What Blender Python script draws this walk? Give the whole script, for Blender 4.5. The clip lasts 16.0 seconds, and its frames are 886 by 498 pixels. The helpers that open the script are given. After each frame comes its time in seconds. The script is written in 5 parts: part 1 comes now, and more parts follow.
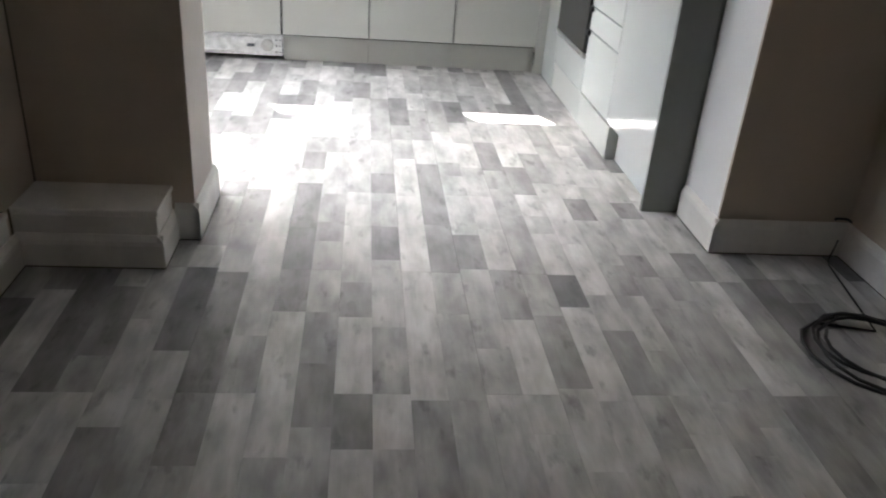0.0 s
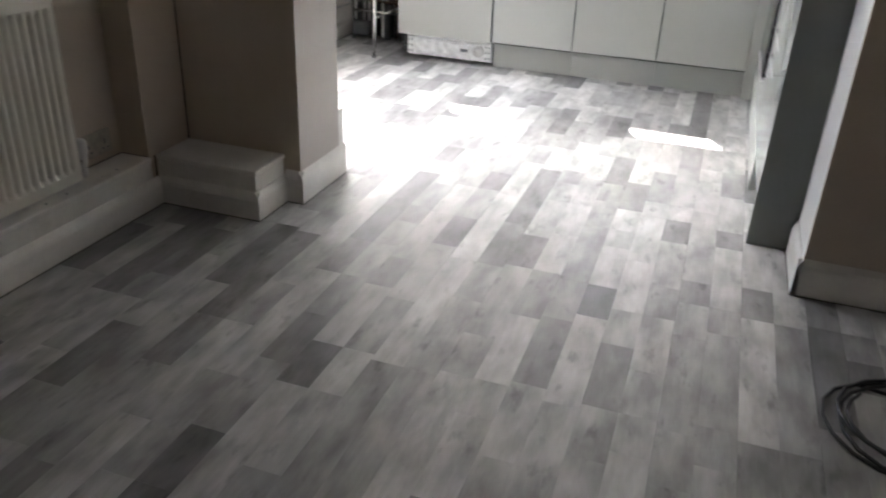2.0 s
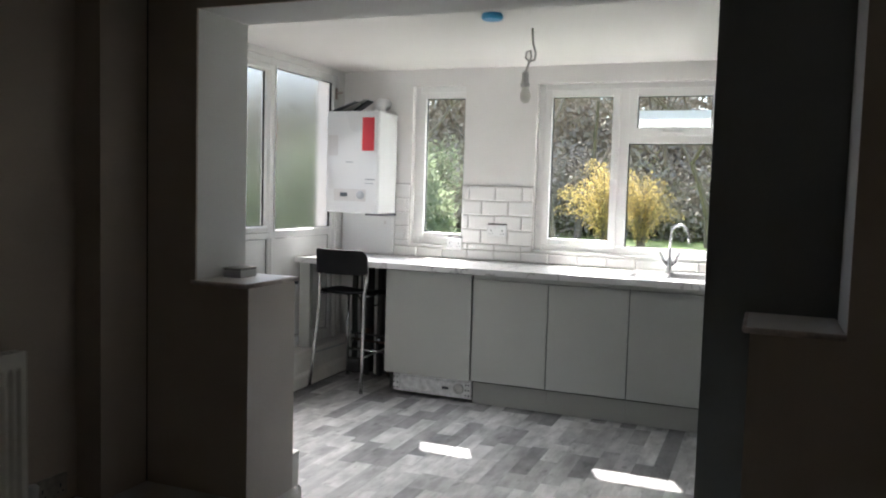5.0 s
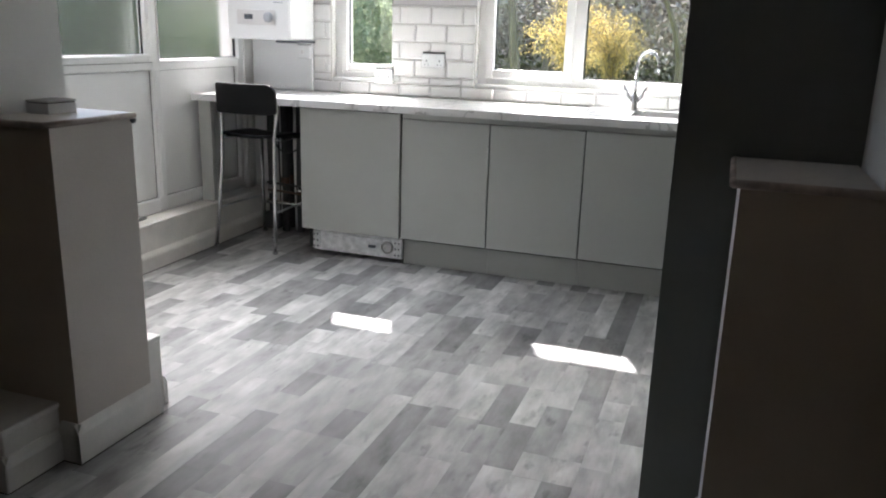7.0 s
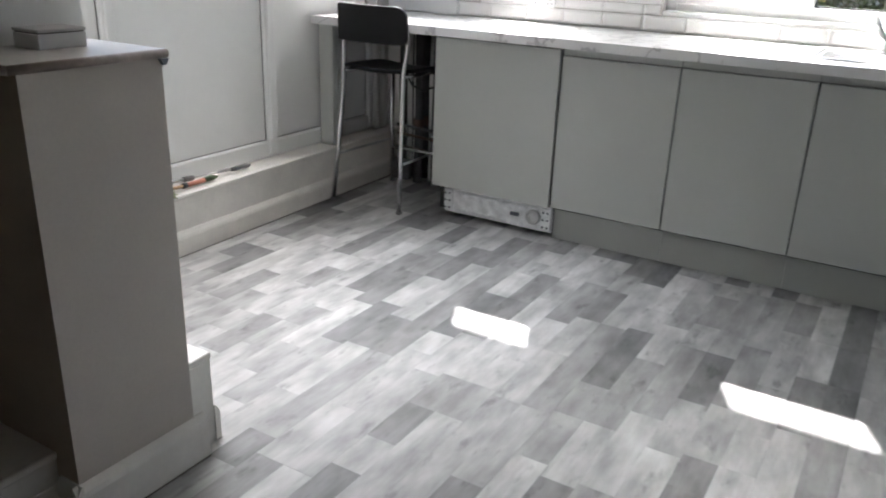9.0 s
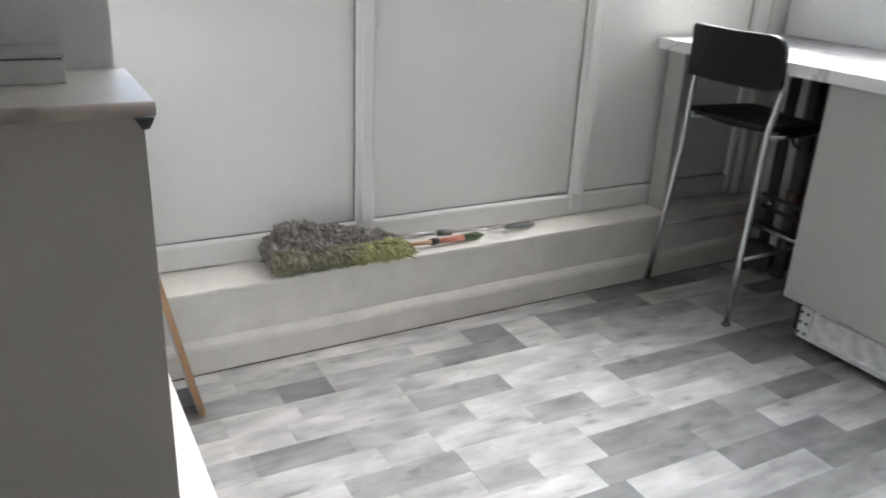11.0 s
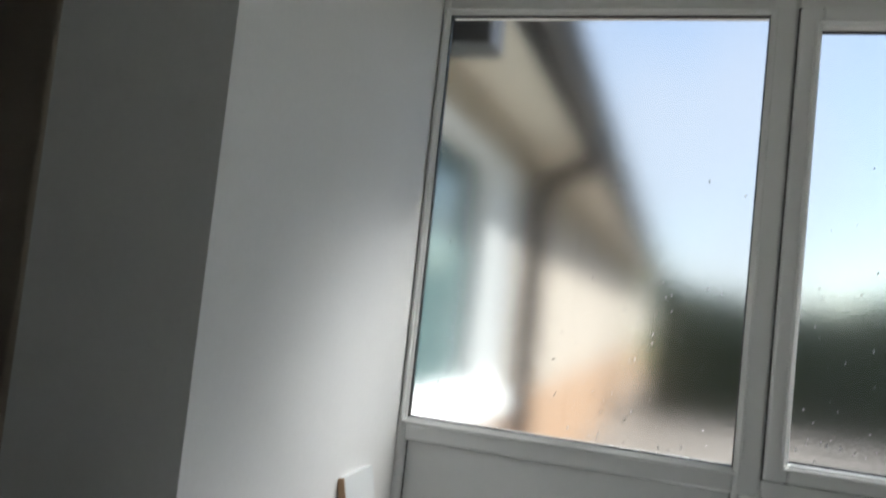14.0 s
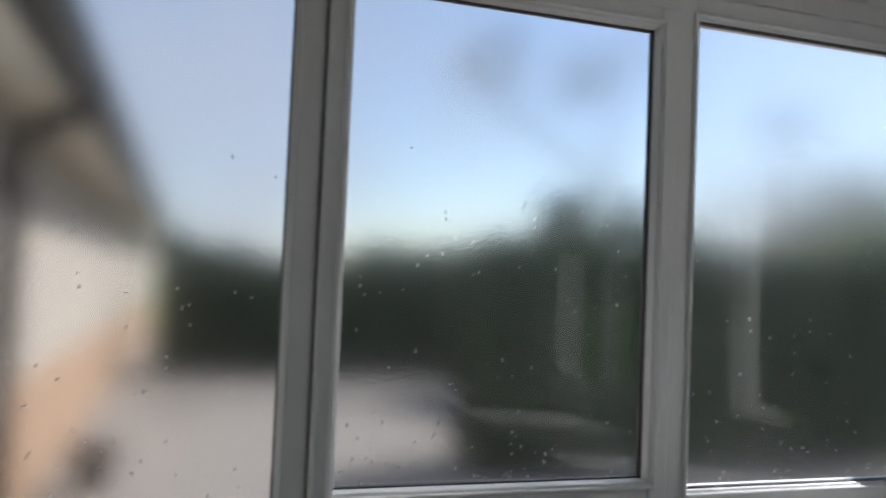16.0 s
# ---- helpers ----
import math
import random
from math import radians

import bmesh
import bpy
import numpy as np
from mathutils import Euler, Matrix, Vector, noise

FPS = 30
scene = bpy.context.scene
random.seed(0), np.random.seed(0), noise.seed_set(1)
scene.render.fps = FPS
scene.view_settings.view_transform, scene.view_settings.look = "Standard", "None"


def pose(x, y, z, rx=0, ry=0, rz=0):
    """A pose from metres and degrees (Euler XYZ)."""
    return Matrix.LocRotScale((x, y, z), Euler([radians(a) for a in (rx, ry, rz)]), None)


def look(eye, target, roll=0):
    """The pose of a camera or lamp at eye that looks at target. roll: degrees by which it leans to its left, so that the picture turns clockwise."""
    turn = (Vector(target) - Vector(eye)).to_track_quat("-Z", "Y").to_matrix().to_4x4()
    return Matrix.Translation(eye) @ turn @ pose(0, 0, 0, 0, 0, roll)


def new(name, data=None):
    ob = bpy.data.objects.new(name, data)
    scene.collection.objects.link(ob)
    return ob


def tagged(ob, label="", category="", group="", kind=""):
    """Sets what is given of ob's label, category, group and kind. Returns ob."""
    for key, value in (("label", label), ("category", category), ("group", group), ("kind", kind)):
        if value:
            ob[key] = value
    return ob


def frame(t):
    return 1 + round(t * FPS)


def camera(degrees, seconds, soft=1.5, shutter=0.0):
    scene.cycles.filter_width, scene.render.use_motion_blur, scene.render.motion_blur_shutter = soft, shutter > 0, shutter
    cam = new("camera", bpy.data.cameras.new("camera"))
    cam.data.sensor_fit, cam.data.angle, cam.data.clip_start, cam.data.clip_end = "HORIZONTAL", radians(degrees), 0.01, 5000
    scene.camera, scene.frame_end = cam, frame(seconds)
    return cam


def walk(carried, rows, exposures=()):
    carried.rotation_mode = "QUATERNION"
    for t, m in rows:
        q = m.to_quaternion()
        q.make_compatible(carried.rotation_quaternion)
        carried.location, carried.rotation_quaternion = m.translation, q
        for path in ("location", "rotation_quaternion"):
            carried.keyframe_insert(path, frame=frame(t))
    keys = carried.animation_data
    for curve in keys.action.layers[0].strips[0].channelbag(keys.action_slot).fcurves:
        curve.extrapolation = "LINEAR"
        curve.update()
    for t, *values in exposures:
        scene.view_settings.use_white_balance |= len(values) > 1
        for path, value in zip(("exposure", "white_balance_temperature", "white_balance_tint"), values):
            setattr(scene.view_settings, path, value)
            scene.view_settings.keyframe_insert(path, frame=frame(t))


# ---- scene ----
cam = camera(58.2, 16.0, soft=1.9, shutter=0.3)
PATH = [
    (0, (0.349, 0.7, 1.204), (0.56, 2.472, 0.301), 4.5),
    (0.5, (0.56, 0.651, 1.208), (0.503, 2.432, 0.302), 3.6),
    (1, (0.795, 0.705, 1.197), (0.608, 2.465, 0.266), 3.0),
    (1.5, (1.01, 0.691, 1.218), (0.682, 2.426, 0.278), 3.1),
    (2, (1.206, 0.634, 1.225), (0.647, 2.331, 0.325), 2.5),
    (2.5, (1.275, 0.681, 1.253), (0.379, 2.275, 0.445), 0.9),
    (3, (1.382, 0.626, 1.25), (0.285, 2.175, 0.618), 0.1),
    (3.5, (1.461, 0.583, 1.296), (0.364, 2.192, 0.838), 1.5),
    (4, (1.546, 0.572, 1.353), (0.588, 2.308, 1.09), 1.5),
    (4.5, (1.597, 0.572, 1.375), (0.776, 2.39, 1.232), 1.1),
    (4.7, (1.602, 0.579, 1.392), (0.825, 2.417, 1.262), 1.1),
    (7, (1.542, 1.429, 1.28), (0.904, 3.251, 0.757), 1.7),
    (7.5, (1.417, 1.661, 1.264), (0.778, 3.453, 0.647), 2.0),
    (8, (1.33, 1.853, 1.244), (0.636, 3.598, 0.558), 2.2),
    (10.3, (0.984, 2.945, 1.244), (-0.438, 4.168, 0.549), 3.9),
    (10.5, (0.94, 3.059, 1.231), (-0.551, 4.192, 0.53), 4.3),
    (11, (0.817, 3.287, 1.224), (-0.809, 4.185, 0.481), 2.8),
    (11.5, (0.744, 3.509, 1.205), (-1.0, 4.027, 0.375), 3.4),
    (12, (0.691, 3.701, 1.214), (-1.112, 3.845, 0.361), 3.9),
    (12.5, (0.613, 3.88, 1.217), (-1.218, 3.723, 0.428), 3.9),
    (13, (0.577, 4.005, 1.275), (-1.287, 3.492, 0.763), 3.8),
    (13.5, (0.569, 4.078, 1.348), (-1.304, 3.402, 1.161), 6.0),
    (14, (0.547, 4.06, 1.414), (-1.362, 3.476, 1.536), 6.2),
    (14.5, (0.463, 3.97, 1.475), (-1.504, 3.671, 1.68), 3.6),
    (15, (0.361, 3.922, 1.49), (-1.634, 3.997, 1.609), 2.8),
    (15.5, (0.204, 3.962, 1.5), (-1.77, 4.267, 1.582), 3.0),
    (16, (0.118, 4.028, 1.539), (-1.786, 4.636, 1.624), 2.4),
]
EXPOSURES = [(0, 4.6, 6450, 14), (2.5, 4.65, 6450, 15), (3.5, 4.25, 6450, 14), (4.0, 3.5, 6400, 14), (4.5, 3.0, 6350, 12), (7, 3.3, 6250, 13), (8, 3.4, 6250, 13), (10.5, 3.4, 6250, 13), (11, 3.35, 6250, 12), (12, 2.95, 6250, 11), (12.5, 2.45, 6200, 8), (13, 2.55, 6200, 9), (13.5, 2.2, 6250, 9), (14, 2.0, 6250, 8), (14.5, 2.0, 6300, 9), (15, 1.75, 6250, 11), (16, 1.42, 6100, 13)]
walk(cam, [(t, look(eye, target, roll)) for t, eye, target, roll in PATH], EXPOSURES)

# ---- world and sun ----
# Sunlight travels along SUN: in through the rear and side windows, from behind the garden.
SUN = Vector((0.374, -0.87, -1.0)).normalized()
world = bpy.data.worlds.new("sky")
scene.world = world
world.use_nodes = True
wn = world.node_tree
sky = wn.nodes.new("ShaderNodeTexSky")
sky.sky_type = 'NISHITA'
sky.sun_disc = False
sky.sun_elevation = math.asin(-SUN.z)
sky.sun_rotation = math.atan2(-SUN.x, -SUN.y)
sky.air_density, sky.dust_density = 1.0, 0.9
# thin broken cloud over the blue
dirs = wn.nodes.new("ShaderNodeTexCoord")
cloud = wn.nodes.new("ShaderNodeTexNoise")
cloud.inputs["Scale"].default_value, cloud.inputs["Detail"].default_value = 2.6, 6
wn.links.new(dirs.outputs["Generated"], cloud.inputs["Vector"])
cover = wn.nodes.new("ShaderNodeMapRange")
cover.inputs["From Min"].default_value, cover.inputs["From Max"].default_value, cover.inputs["To Max"].default_value = 0.46, 0.66, 0.75
wn.links.new(cloud.outputs[0], cover.inputs[0])
blend = wn.nodes.new("ShaderNodeMix")
blend.data_type = 'RGBA'
blend.inputs["B"].default_value = (3.7, 3.9, 4.4, 1)
wn.links.new(cover.outputs[0], blend.inputs["Factor"])
wn.links.new(sky.outputs[0], blend.inputs["A"])
wn.links.new(blend.outputs["Result"], wn.nodes["Background"].inputs[0])
wn.nodes["Background"].inputs[1].default_value = 0.06
sun_data = bpy.data.lights.new("sun", 'SUN')
sun_data.energy, sun_data.angle, sun_data.color = 2.5, radians(0.7), (1.0, 0.965, 0.91)
sun = new("sun", sun_data)
sun.matrix_world = look(-SUN * 30, (0, 0, 0))
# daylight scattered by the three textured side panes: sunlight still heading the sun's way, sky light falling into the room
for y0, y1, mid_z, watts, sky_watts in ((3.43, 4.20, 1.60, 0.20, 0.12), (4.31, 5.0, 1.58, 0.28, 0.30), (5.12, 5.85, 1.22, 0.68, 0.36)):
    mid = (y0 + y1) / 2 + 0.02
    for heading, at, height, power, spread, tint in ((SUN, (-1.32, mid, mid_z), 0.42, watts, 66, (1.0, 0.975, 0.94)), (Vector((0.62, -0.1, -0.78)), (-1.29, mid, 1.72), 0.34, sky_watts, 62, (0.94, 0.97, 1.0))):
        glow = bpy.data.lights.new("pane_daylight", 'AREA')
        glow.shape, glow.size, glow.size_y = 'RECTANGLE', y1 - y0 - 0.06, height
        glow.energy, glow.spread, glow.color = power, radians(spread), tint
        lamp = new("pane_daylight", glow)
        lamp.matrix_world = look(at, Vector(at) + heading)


# ---- materials ----
def nodes_of(name):
    m = bpy.data.materials.new(name)
    m.use_nodes = True
    t = m.node_tree
    return m, t, t.nodes["Principled BSDF"]


def mat(name, base, rough=0.5, metal=0.0, vary=0.06, scale=6.0, bump=0.05, grain=180.0, stretch=(1, 1, 1), random_by=0.0, coat=0.0, stain=None, spec=0.5, thin=0.0):
    """A painted or plain surface: broad mottling, fine grain with bump, optional stains and piece-to-piece shift; thin lets light through leaves."""
    m, t, b = nodes_of(name)
    n, l = t.nodes, t.links
    co = n.new("ShaderNodeTexCoord")
    mp = n.new("ShaderNodeMapping")
    mp.inputs["Scale"].default_value = stretch
    l.new(co.outputs["Object"], mp.inputs[0])
    big = n.new("ShaderNodeTexNoise")
    big.inputs["Scale"].default_value, big.inputs["Detail"].default_value = scale, 5
    fine = n.new("ShaderNodeTexNoise")
    fine.inputs["Scale"].default_value, fine.inputs["Detail"].default_value = grain, 3
    for q in (big, fine):
        l.new(mp.outputs[0], q.inputs["Vector"])
    mr = n.new("ShaderNodeMapRange")
    mr.inputs["To Min"].default_value, mr.inputs["To Max"].default_value = 1 - 2 * vary, 1 + 2 * vary
    mix = n.new("ShaderNodeMath")
    mix.operation = 'MULTIPLY_ADD'
    l.new(fine.outputs[0], mix.inputs[0])
    mix.inputs[1].default_value = 0.35
    l.new(big.outputs[0], mix.inputs[2])
    mr.inputs["From Min"].default_value, mr.inputs["From Max"].default_value = 0.35, 1.0
    l.new(mix.outputs[0], mr.inputs[0])
    value = mr.outputs[0]
    if random_by:
        oi = n.new("ShaderNodeObjectInfo")
        rr = n.new("ShaderNodeMapRange")
        rr.inputs["To Min"].default_value, rr.inputs["To Max"].default_value = 1 - random_by, 1 + random_by
        l.new(oi.outputs["Random"], rr.inputs[0])
        mm = n.new("ShaderNodeMath")
        mm.operation = 'MULTIPLY'
        l.new(value, mm.inputs[0])
        l.new(rr.outputs[0], mm.inputs[1])
        value = mm.outputs[0]
    vm = n.new("ShaderNodeVectorMath")
    vm.operation = 'SCALE'
    vm.inputs[0].default_value = base
    l.new(value, vm.inputs["Scale"])
    col = vm.outputs[0]
    if stain:
        tone, amount, size = stain
        sn = n.new("ShaderNodeTexNoise")
        sn.inputs["Scale"].default_value, sn.inputs["Detail"].default_value, sn.inputs["Roughness"].default_value = size, 8, 0.7
        l.new(co.outputs["Object"], sn.inputs["Vector"])
        sr = n.new("ShaderNodeMapRange")
        sr.inputs["From Min"].default_value, sr.inputs["From Max"].default_value = 0.58, 0.78
        sr.inputs["To Max"].default_value = amount
        l.new(sn.outputs[0], sr.inputs[0])
        mx = n.new("ShaderNodeMix")
        mx.data_type = 'RGBA'
        mx.inputs["B"].default_value = (*tone, 1)
        l.new(sr.outputs[0], mx.inputs["Factor"])
        l.new(col, mx.inputs["A"])
        col = mx.outputs["Result"]
    l.new(col, b.inputs["Base Color"])
    b.inputs["Roughness"].default_value, b.inputs["Metallic"].default_value = rough, metal
    b.inputs["Coat Weight"].default_value = coat
    b.inputs["Specular IOR Level"].default_value = spec
    rg = n.new("ShaderNodeMapRange")
    rg.inputs["To Min"].default_value, rg.inputs["To Max"].default_value = max(0.02, rough - 0.08), min(1, rough + 0.08)
    l.new(big.outputs[0], rg.inputs[0])
    l.new(rg.outputs[0], b.inputs["Roughness"])
    if bump:
        bp = n.new("ShaderNodeBump")
        bp.inputs["Strength"].default_value, bp.inputs["Distance"].default_value = bump, 0.004
        l.new(mix.outputs[0], bp.inputs["Height"])
        l.new(bp.outputs[0], b.inputs["Normal"])
    if thin:
        tr = n.new("ShaderNodeBsdfTranslucent")
        l.new(col, tr.inputs["Color"])
        both = n.new("ShaderNodeMixShader")
        both.inputs[0].default_value = thin
        l.new(b.outputs[0], both.inputs[1])
        l.new(tr.outputs[0], both.inputs[2])
        l.new(both.outputs[0], n["Material Output"].inputs["Surface"])
    return m


def plank_mat(name, by_island=False):
    """Grey oak-look laminate strips: each strip its own tone, streaky grain along y, knots."""
    m, t, b = nodes_of(name)
    n, l = t.nodes, t.links
    co = n.new("ShaderNodeNewGeometry")
    if by_island:
        rnd = co.outputs["Random Per Island"]
    else:
        rnd = n.new("ShaderNodeObjectInfo").outputs["Random"]
    shift = n.new("ShaderNodeCombineXYZ")
    sc = n.new("ShaderNodeMath")
    sc.operation = 'MULTIPLY'
    sc.inputs[1].default_value = 37.0
    l.new(rnd, sc.inputs[0])
    l.new(sc.outputs[0], shift.inputs[2])
    add = n.new("ShaderNodeVectorMath")
    l.new(co.outputs["Position"], add.inputs[0])
    l.new(shift.outputs[0], add.inputs[1])
    grain = n.new("ShaderNodeMapping")
    grain.inputs["Scale"].default_value = (1, 0.09, 1)
    l.new(add.outputs[0], grain.inputs[0])
    cloud_map = n.new("ShaderNodeMapping")
    cloud_map.inputs["Scale"].default_value = (1, 0.38, 1)
    l.new(add.outputs[0], cloud_map.inputs[0])
    g = n.new("ShaderNodeTexNoise")
    g.inputs["Scale"].default_value, g.inputs["Detail"].default_value, g.inputs["Roughness"].default_value = 85, 5, 0.6
    l.new(grain.outputs[0], g.inputs["Vector"])
    c = n.new("ShaderNodeTexNoise")
    c.inputs["Scale"].default_value, c.inputs["Detail"].default_value = 15, 3
    l.new(cloud_map.outputs[0], c.inputs["Vector"])
    k = n.new("ShaderNodeTexNoise")
    k.inputs["Scale"].default_value, k.inputs["Detail"].default_value = 24, 4
    l.new(cloud_map.outputs[0], k.inputs["Vector"])
    ramp = n.new("ShaderNodeValToRGB")
    e = ramp.color_ramp.elements
    e[0].position, e[0].color = 0.0, (0.18, 0.18, 0.181, 1)
    e[1].position, e[1].color = 1.0, (0.52, 0.512, 0.50, 1)
    for at, v in ((0.13, 0.24), (0.27, 0.33), (0.50, 0.405), (0.78, 0.455)):
        x = e.new(at)
        x.color = (v, v * 0.985, v * 0.965, 1)
    l.new(rnd, ramp.inputs[0])
    gm = n.new("ShaderNodeMapRange")
    gm.inputs["From Min"].default_value, gm.inputs["From Max"].default_value = 0.3, 0.7
    gm.inputs["To Min"].default_value, gm.inputs["To Max"].default_value = 0.93, 1.05
    l.new(g.outputs[0], gm.inputs[0])
    cm = n.new("ShaderNodeMapRange")
    cm.inputs["From Min"].default_value, cm.inputs["From Max"].default_value = 0.3, 0.7
    cm.inputs["To Min"].default_value, cm.inputs["To Max"].default_value = 0.68, 1.26
    l.new(c.outputs[0], cm.inputs[0])
    km = n.new("ShaderNodeMapRange")
    km.inputs["From Min"].default_value, km.inputs["From Max"].default_value = 0.60, 0.74
    km.inputs["To Min"].default_value, km.inputs["To Max"].default_value = 1.0, 0.62
    l.new(k.outputs[0], km.inputs[0])
    p1 = n.new("ShaderNodeMath")
    p1.operation = 'MULTIPLY'
    l.new(gm.outputs[0], p1.inputs[0])
    l.new(cm.outputs[0], p1.inputs[1])
    p2 = n.new("ShaderNodeMath")
    p2.operation = 'MULTIPLY'
    l.new(p1.outputs[0], p2.inputs[0])
    l.new(km.outputs[0], p2.inputs[1])
    vm = n.new("ShaderNodeVectorMath")
    vm.operation = 'SCALE'
    l.new(ramp.outputs[0], vm.inputs[0])
    l.new(p2.outputs[0], vm.inputs["Scale"])
    l.new(vm.outputs[0], b.inputs["Base Color"])
    rr = n.new("ShaderNodeMapRange")
    rr.inputs["To Min"].default_value, rr.inputs["To Max"].default_value = 0.42, 0.58
    l.new(c.outputs[0], rr.inputs[0])
    l.new(rr.outputs[0], b.inputs["Roughness"])
    bp = n.new("ShaderNodeBump")
    b.inputs["Specular IOR Level"].default_value = 0.22
    bp.inputs["Strength"].default_value, bp.inputs["Distance"].default_value = 0.10, 0.002
    l.new(g.outputs[0], bp.inputs["Height"])
    l.new(bp.outputs[0], b.inputs["Normal"])
    return m


def glass_mat(name, rough, tint=(1, 1, 1)):
    m, t, b = nodes_of(name)
    b.inputs["Base Color"].default_value = (*tint, 1)
    b.inputs["Transmission Weight"].default_value = 1.0
    b.inputs["Roughness"].default_value = rough
    b.inputs["IOR"].default_value = 1.45
    if rough > 0.1:
        n, l = t.nodes, t.links
        co = n.new("ShaderNodeTexCoord")
        nz = n.new("ShaderNodeTexNoise")
        nz.inputs["Scale"].default_value, nz.inputs["Detail"].default_value = 260, 2
        l.new(co.outputs["Object"], nz.inputs["Vector"])
        bp = n.new("ShaderNodeBump")
        bp.inputs["Strength"].default_value, bp.inputs["Distance"].default_value = 0.15, 0.002
        l.new(nz.outputs[0], bp.inputs["Height"])
        l.new(bp.outputs[0], b.inputs["Normal"])
    return m


def marble_mat(name):
    m, t, b = nodes_of(name)
    n, l = t.nodes, t.links
    co = n.new("ShaderNodeTexCoord")
    w = n.new("ShaderNodeTexNoise")
    w.inputs["Scale"].default_value, w.inputs["Detail"].default_value, w.inputs["Distortion"].default_value = 3.2, 9, 1.6
    l.new(co.outputs["Object"], w.inputs["Vector"])
    r = n.new("ShaderNodeValToRGB")
    e = r.color_ramp.elements
    e[0].position, e[0].color = 0.40, (0.70, 0.69, 0.68, 1)
    e[1].position, e[1].color = 0.56, (0.72, 0.715, 0.71, 1)
    v = e.new(0.485)
    v.color = (0.42, 0.41, 0.41, 1)
    v2 = e.new(0.455)
    v2.color = (0.7, 0.69, 0.68, 1)
    v3 = e.new(0.515)
    v3.color = (0.72, 0.71, 0.7, 1)
    l.new(w.outputs[0], r.inputs[0])
    l.new(r.outputs[0], b.inputs["Base Color"])
    b.inputs["Roughness"].default_value = 0.36
    return m


TAUPE = mat("taupe_wall_paint", (0.54, 0.455, 0.37), 0.75, vary=0.05, scale=2.5, bump=0.10, grain=120, stain=((0.36, 0.32, 0.27), 0.35, 3.0))
GREIGE = mat("greige_wall_paint", (0.61, 0.55, 0.495), 0.75, vary=0.05, scale=2.5, bump=0.10, grain=120)
WHITE = mat("white_wall_paint", (0.82, 0.81, 0.79), 0.7, vary=0.025, scale=2.0, bump=0.08, grain=90)
CEIL = mat("ceiling_paint", (0.72, 0.705, 0.685), 0.8, vary=0.02, scale=1.5, bump=0.06, grain=70)
GLOSSWHITE = mat("white_gloss_woodwork", (0.80, 0.77, 0.725), 0.38, vary=0.05, scale=9, bump=0.10, grain=60, stain=((0.42, 0.37, 0.30), 0.30, 7.0))
UPVC = mat("white_upvc", (0.85, 0.85, 0.835), 0.35, vary=0.02, scale=3, bump=0.0)
UPVC_PANEL = mat("white_upvc_panel", (0.85, 0.85, 0.835), 0.42, vary=0.02, scale=1.2, bump=0.03, grain=30)
# dark grey for the painted-in panel shadow gaps and the sash gasket line
PANELGAP = mat("gap_shade_and_gasket", (0.16, 0.155, 0.15), 0.8, vary=0.15, scale=20, bump=0)
SHELFTOP = mat("grubby_white_shelf_paint", (0.68, 0.64, 0.60), 0.45, vary=0.06, scale=7, bump=0.08, grain=60, stain=((0.36, 0.30, 0.25), 0.45, 9.0))
WORNSHADE = mat("worn_shaded_brown", (0.47, 0.385, 0.335), 0.55, vary=0.2, scale=18, bump=0.2, grain=60)
DARKJOINT = mat("dark_joint", (0.09, 0.075, 0.06), 0.9, vary=0.3, scale=14, bump=0)
SEAL = mat("black_rubber_seal", (0.03, 0.03, 0.03), 0.6, vary=0.1, bump=0)
CAB = mat("sage_grey_cabinet_laminate", (0.468, 0.478, 0.452), 0.42, vary=0.02, scale=2, bump=0.02, grain=40)
CABGLOSS = mat("gloss_sage_grey_cabinet", (0.52, 0.545, 0.53), 0.12, vary=0.015, scale=2, bump=0.0)
# end panel tone, about 0.4 of the cabinet laminate's colour
ENDPANEL = mat("darker_grey_end_panel", (0.19, 0.197, 0.182), 0.45, vary=0.04, scale=3, bump=0.03, grain=50, stain=((0.15, 0.155, 0.145), 0.4, 5.0))
DARKGAP = mat("dark_carcass_gap", (0.05, 0.05, 0.048), 0.7, vary=0.1, bump=0)
MARBLE = marble_mat("white_marble_laminate")
TILE = mat("white_glazed_tile", (0.80, 0.795, 0.78), 0.12, vary=0.02, scale=4, bump=0.01, grain=20, random_by=0.03)
GROUT = mat("grey_grout", (0.42, 0.40, 0.37), 0.85, vary=0.1, scale=15, bump=0.15)
ENAMEL = mat("white_enamel", (0.80, 0.81, 0.81), 0.3, vary=0.015, scale=2, bump=0.0)
RADWHITE = mat("ivory_radiator_enamel", (0.82, 0.78, 0.70), 0.4, vary=0.03, scale=4, bump=0.02, grain=50)
CHROME = mat("chrome", (0.66, 0.66, 0.66), 0.14, metal=1.0, vary=0.03, scale=8, bump=0)
STEEL = mat("brushed_steel", (0.58, 0.58, 0.58), 0.3, metal=1.0, vary=0.05, scale=30, bump=0.03, stretch=(1, 12, 1))
GALV = mat("galvanised_plate", (0.80, 0.81, 0.82), 0.42, metal=0.1, vary=0.16, scale=26, bump=0.03)
BLACKPL = mat("black_moulded_plastic", (0.008, 0.008, 0.009), 0.45, vary=0.15, scale=10, bump=0.05, grain=300, spec=0.2)
BLACKGL = mat("black_oven_glass", (0.012, 0.012, 0.013), 0.06, vary=0.05, bump=0)
CABLE = mat("black_cable_sheath", (0.02, 0.02, 0.022), 0.5, vary=0.1, bump=0)
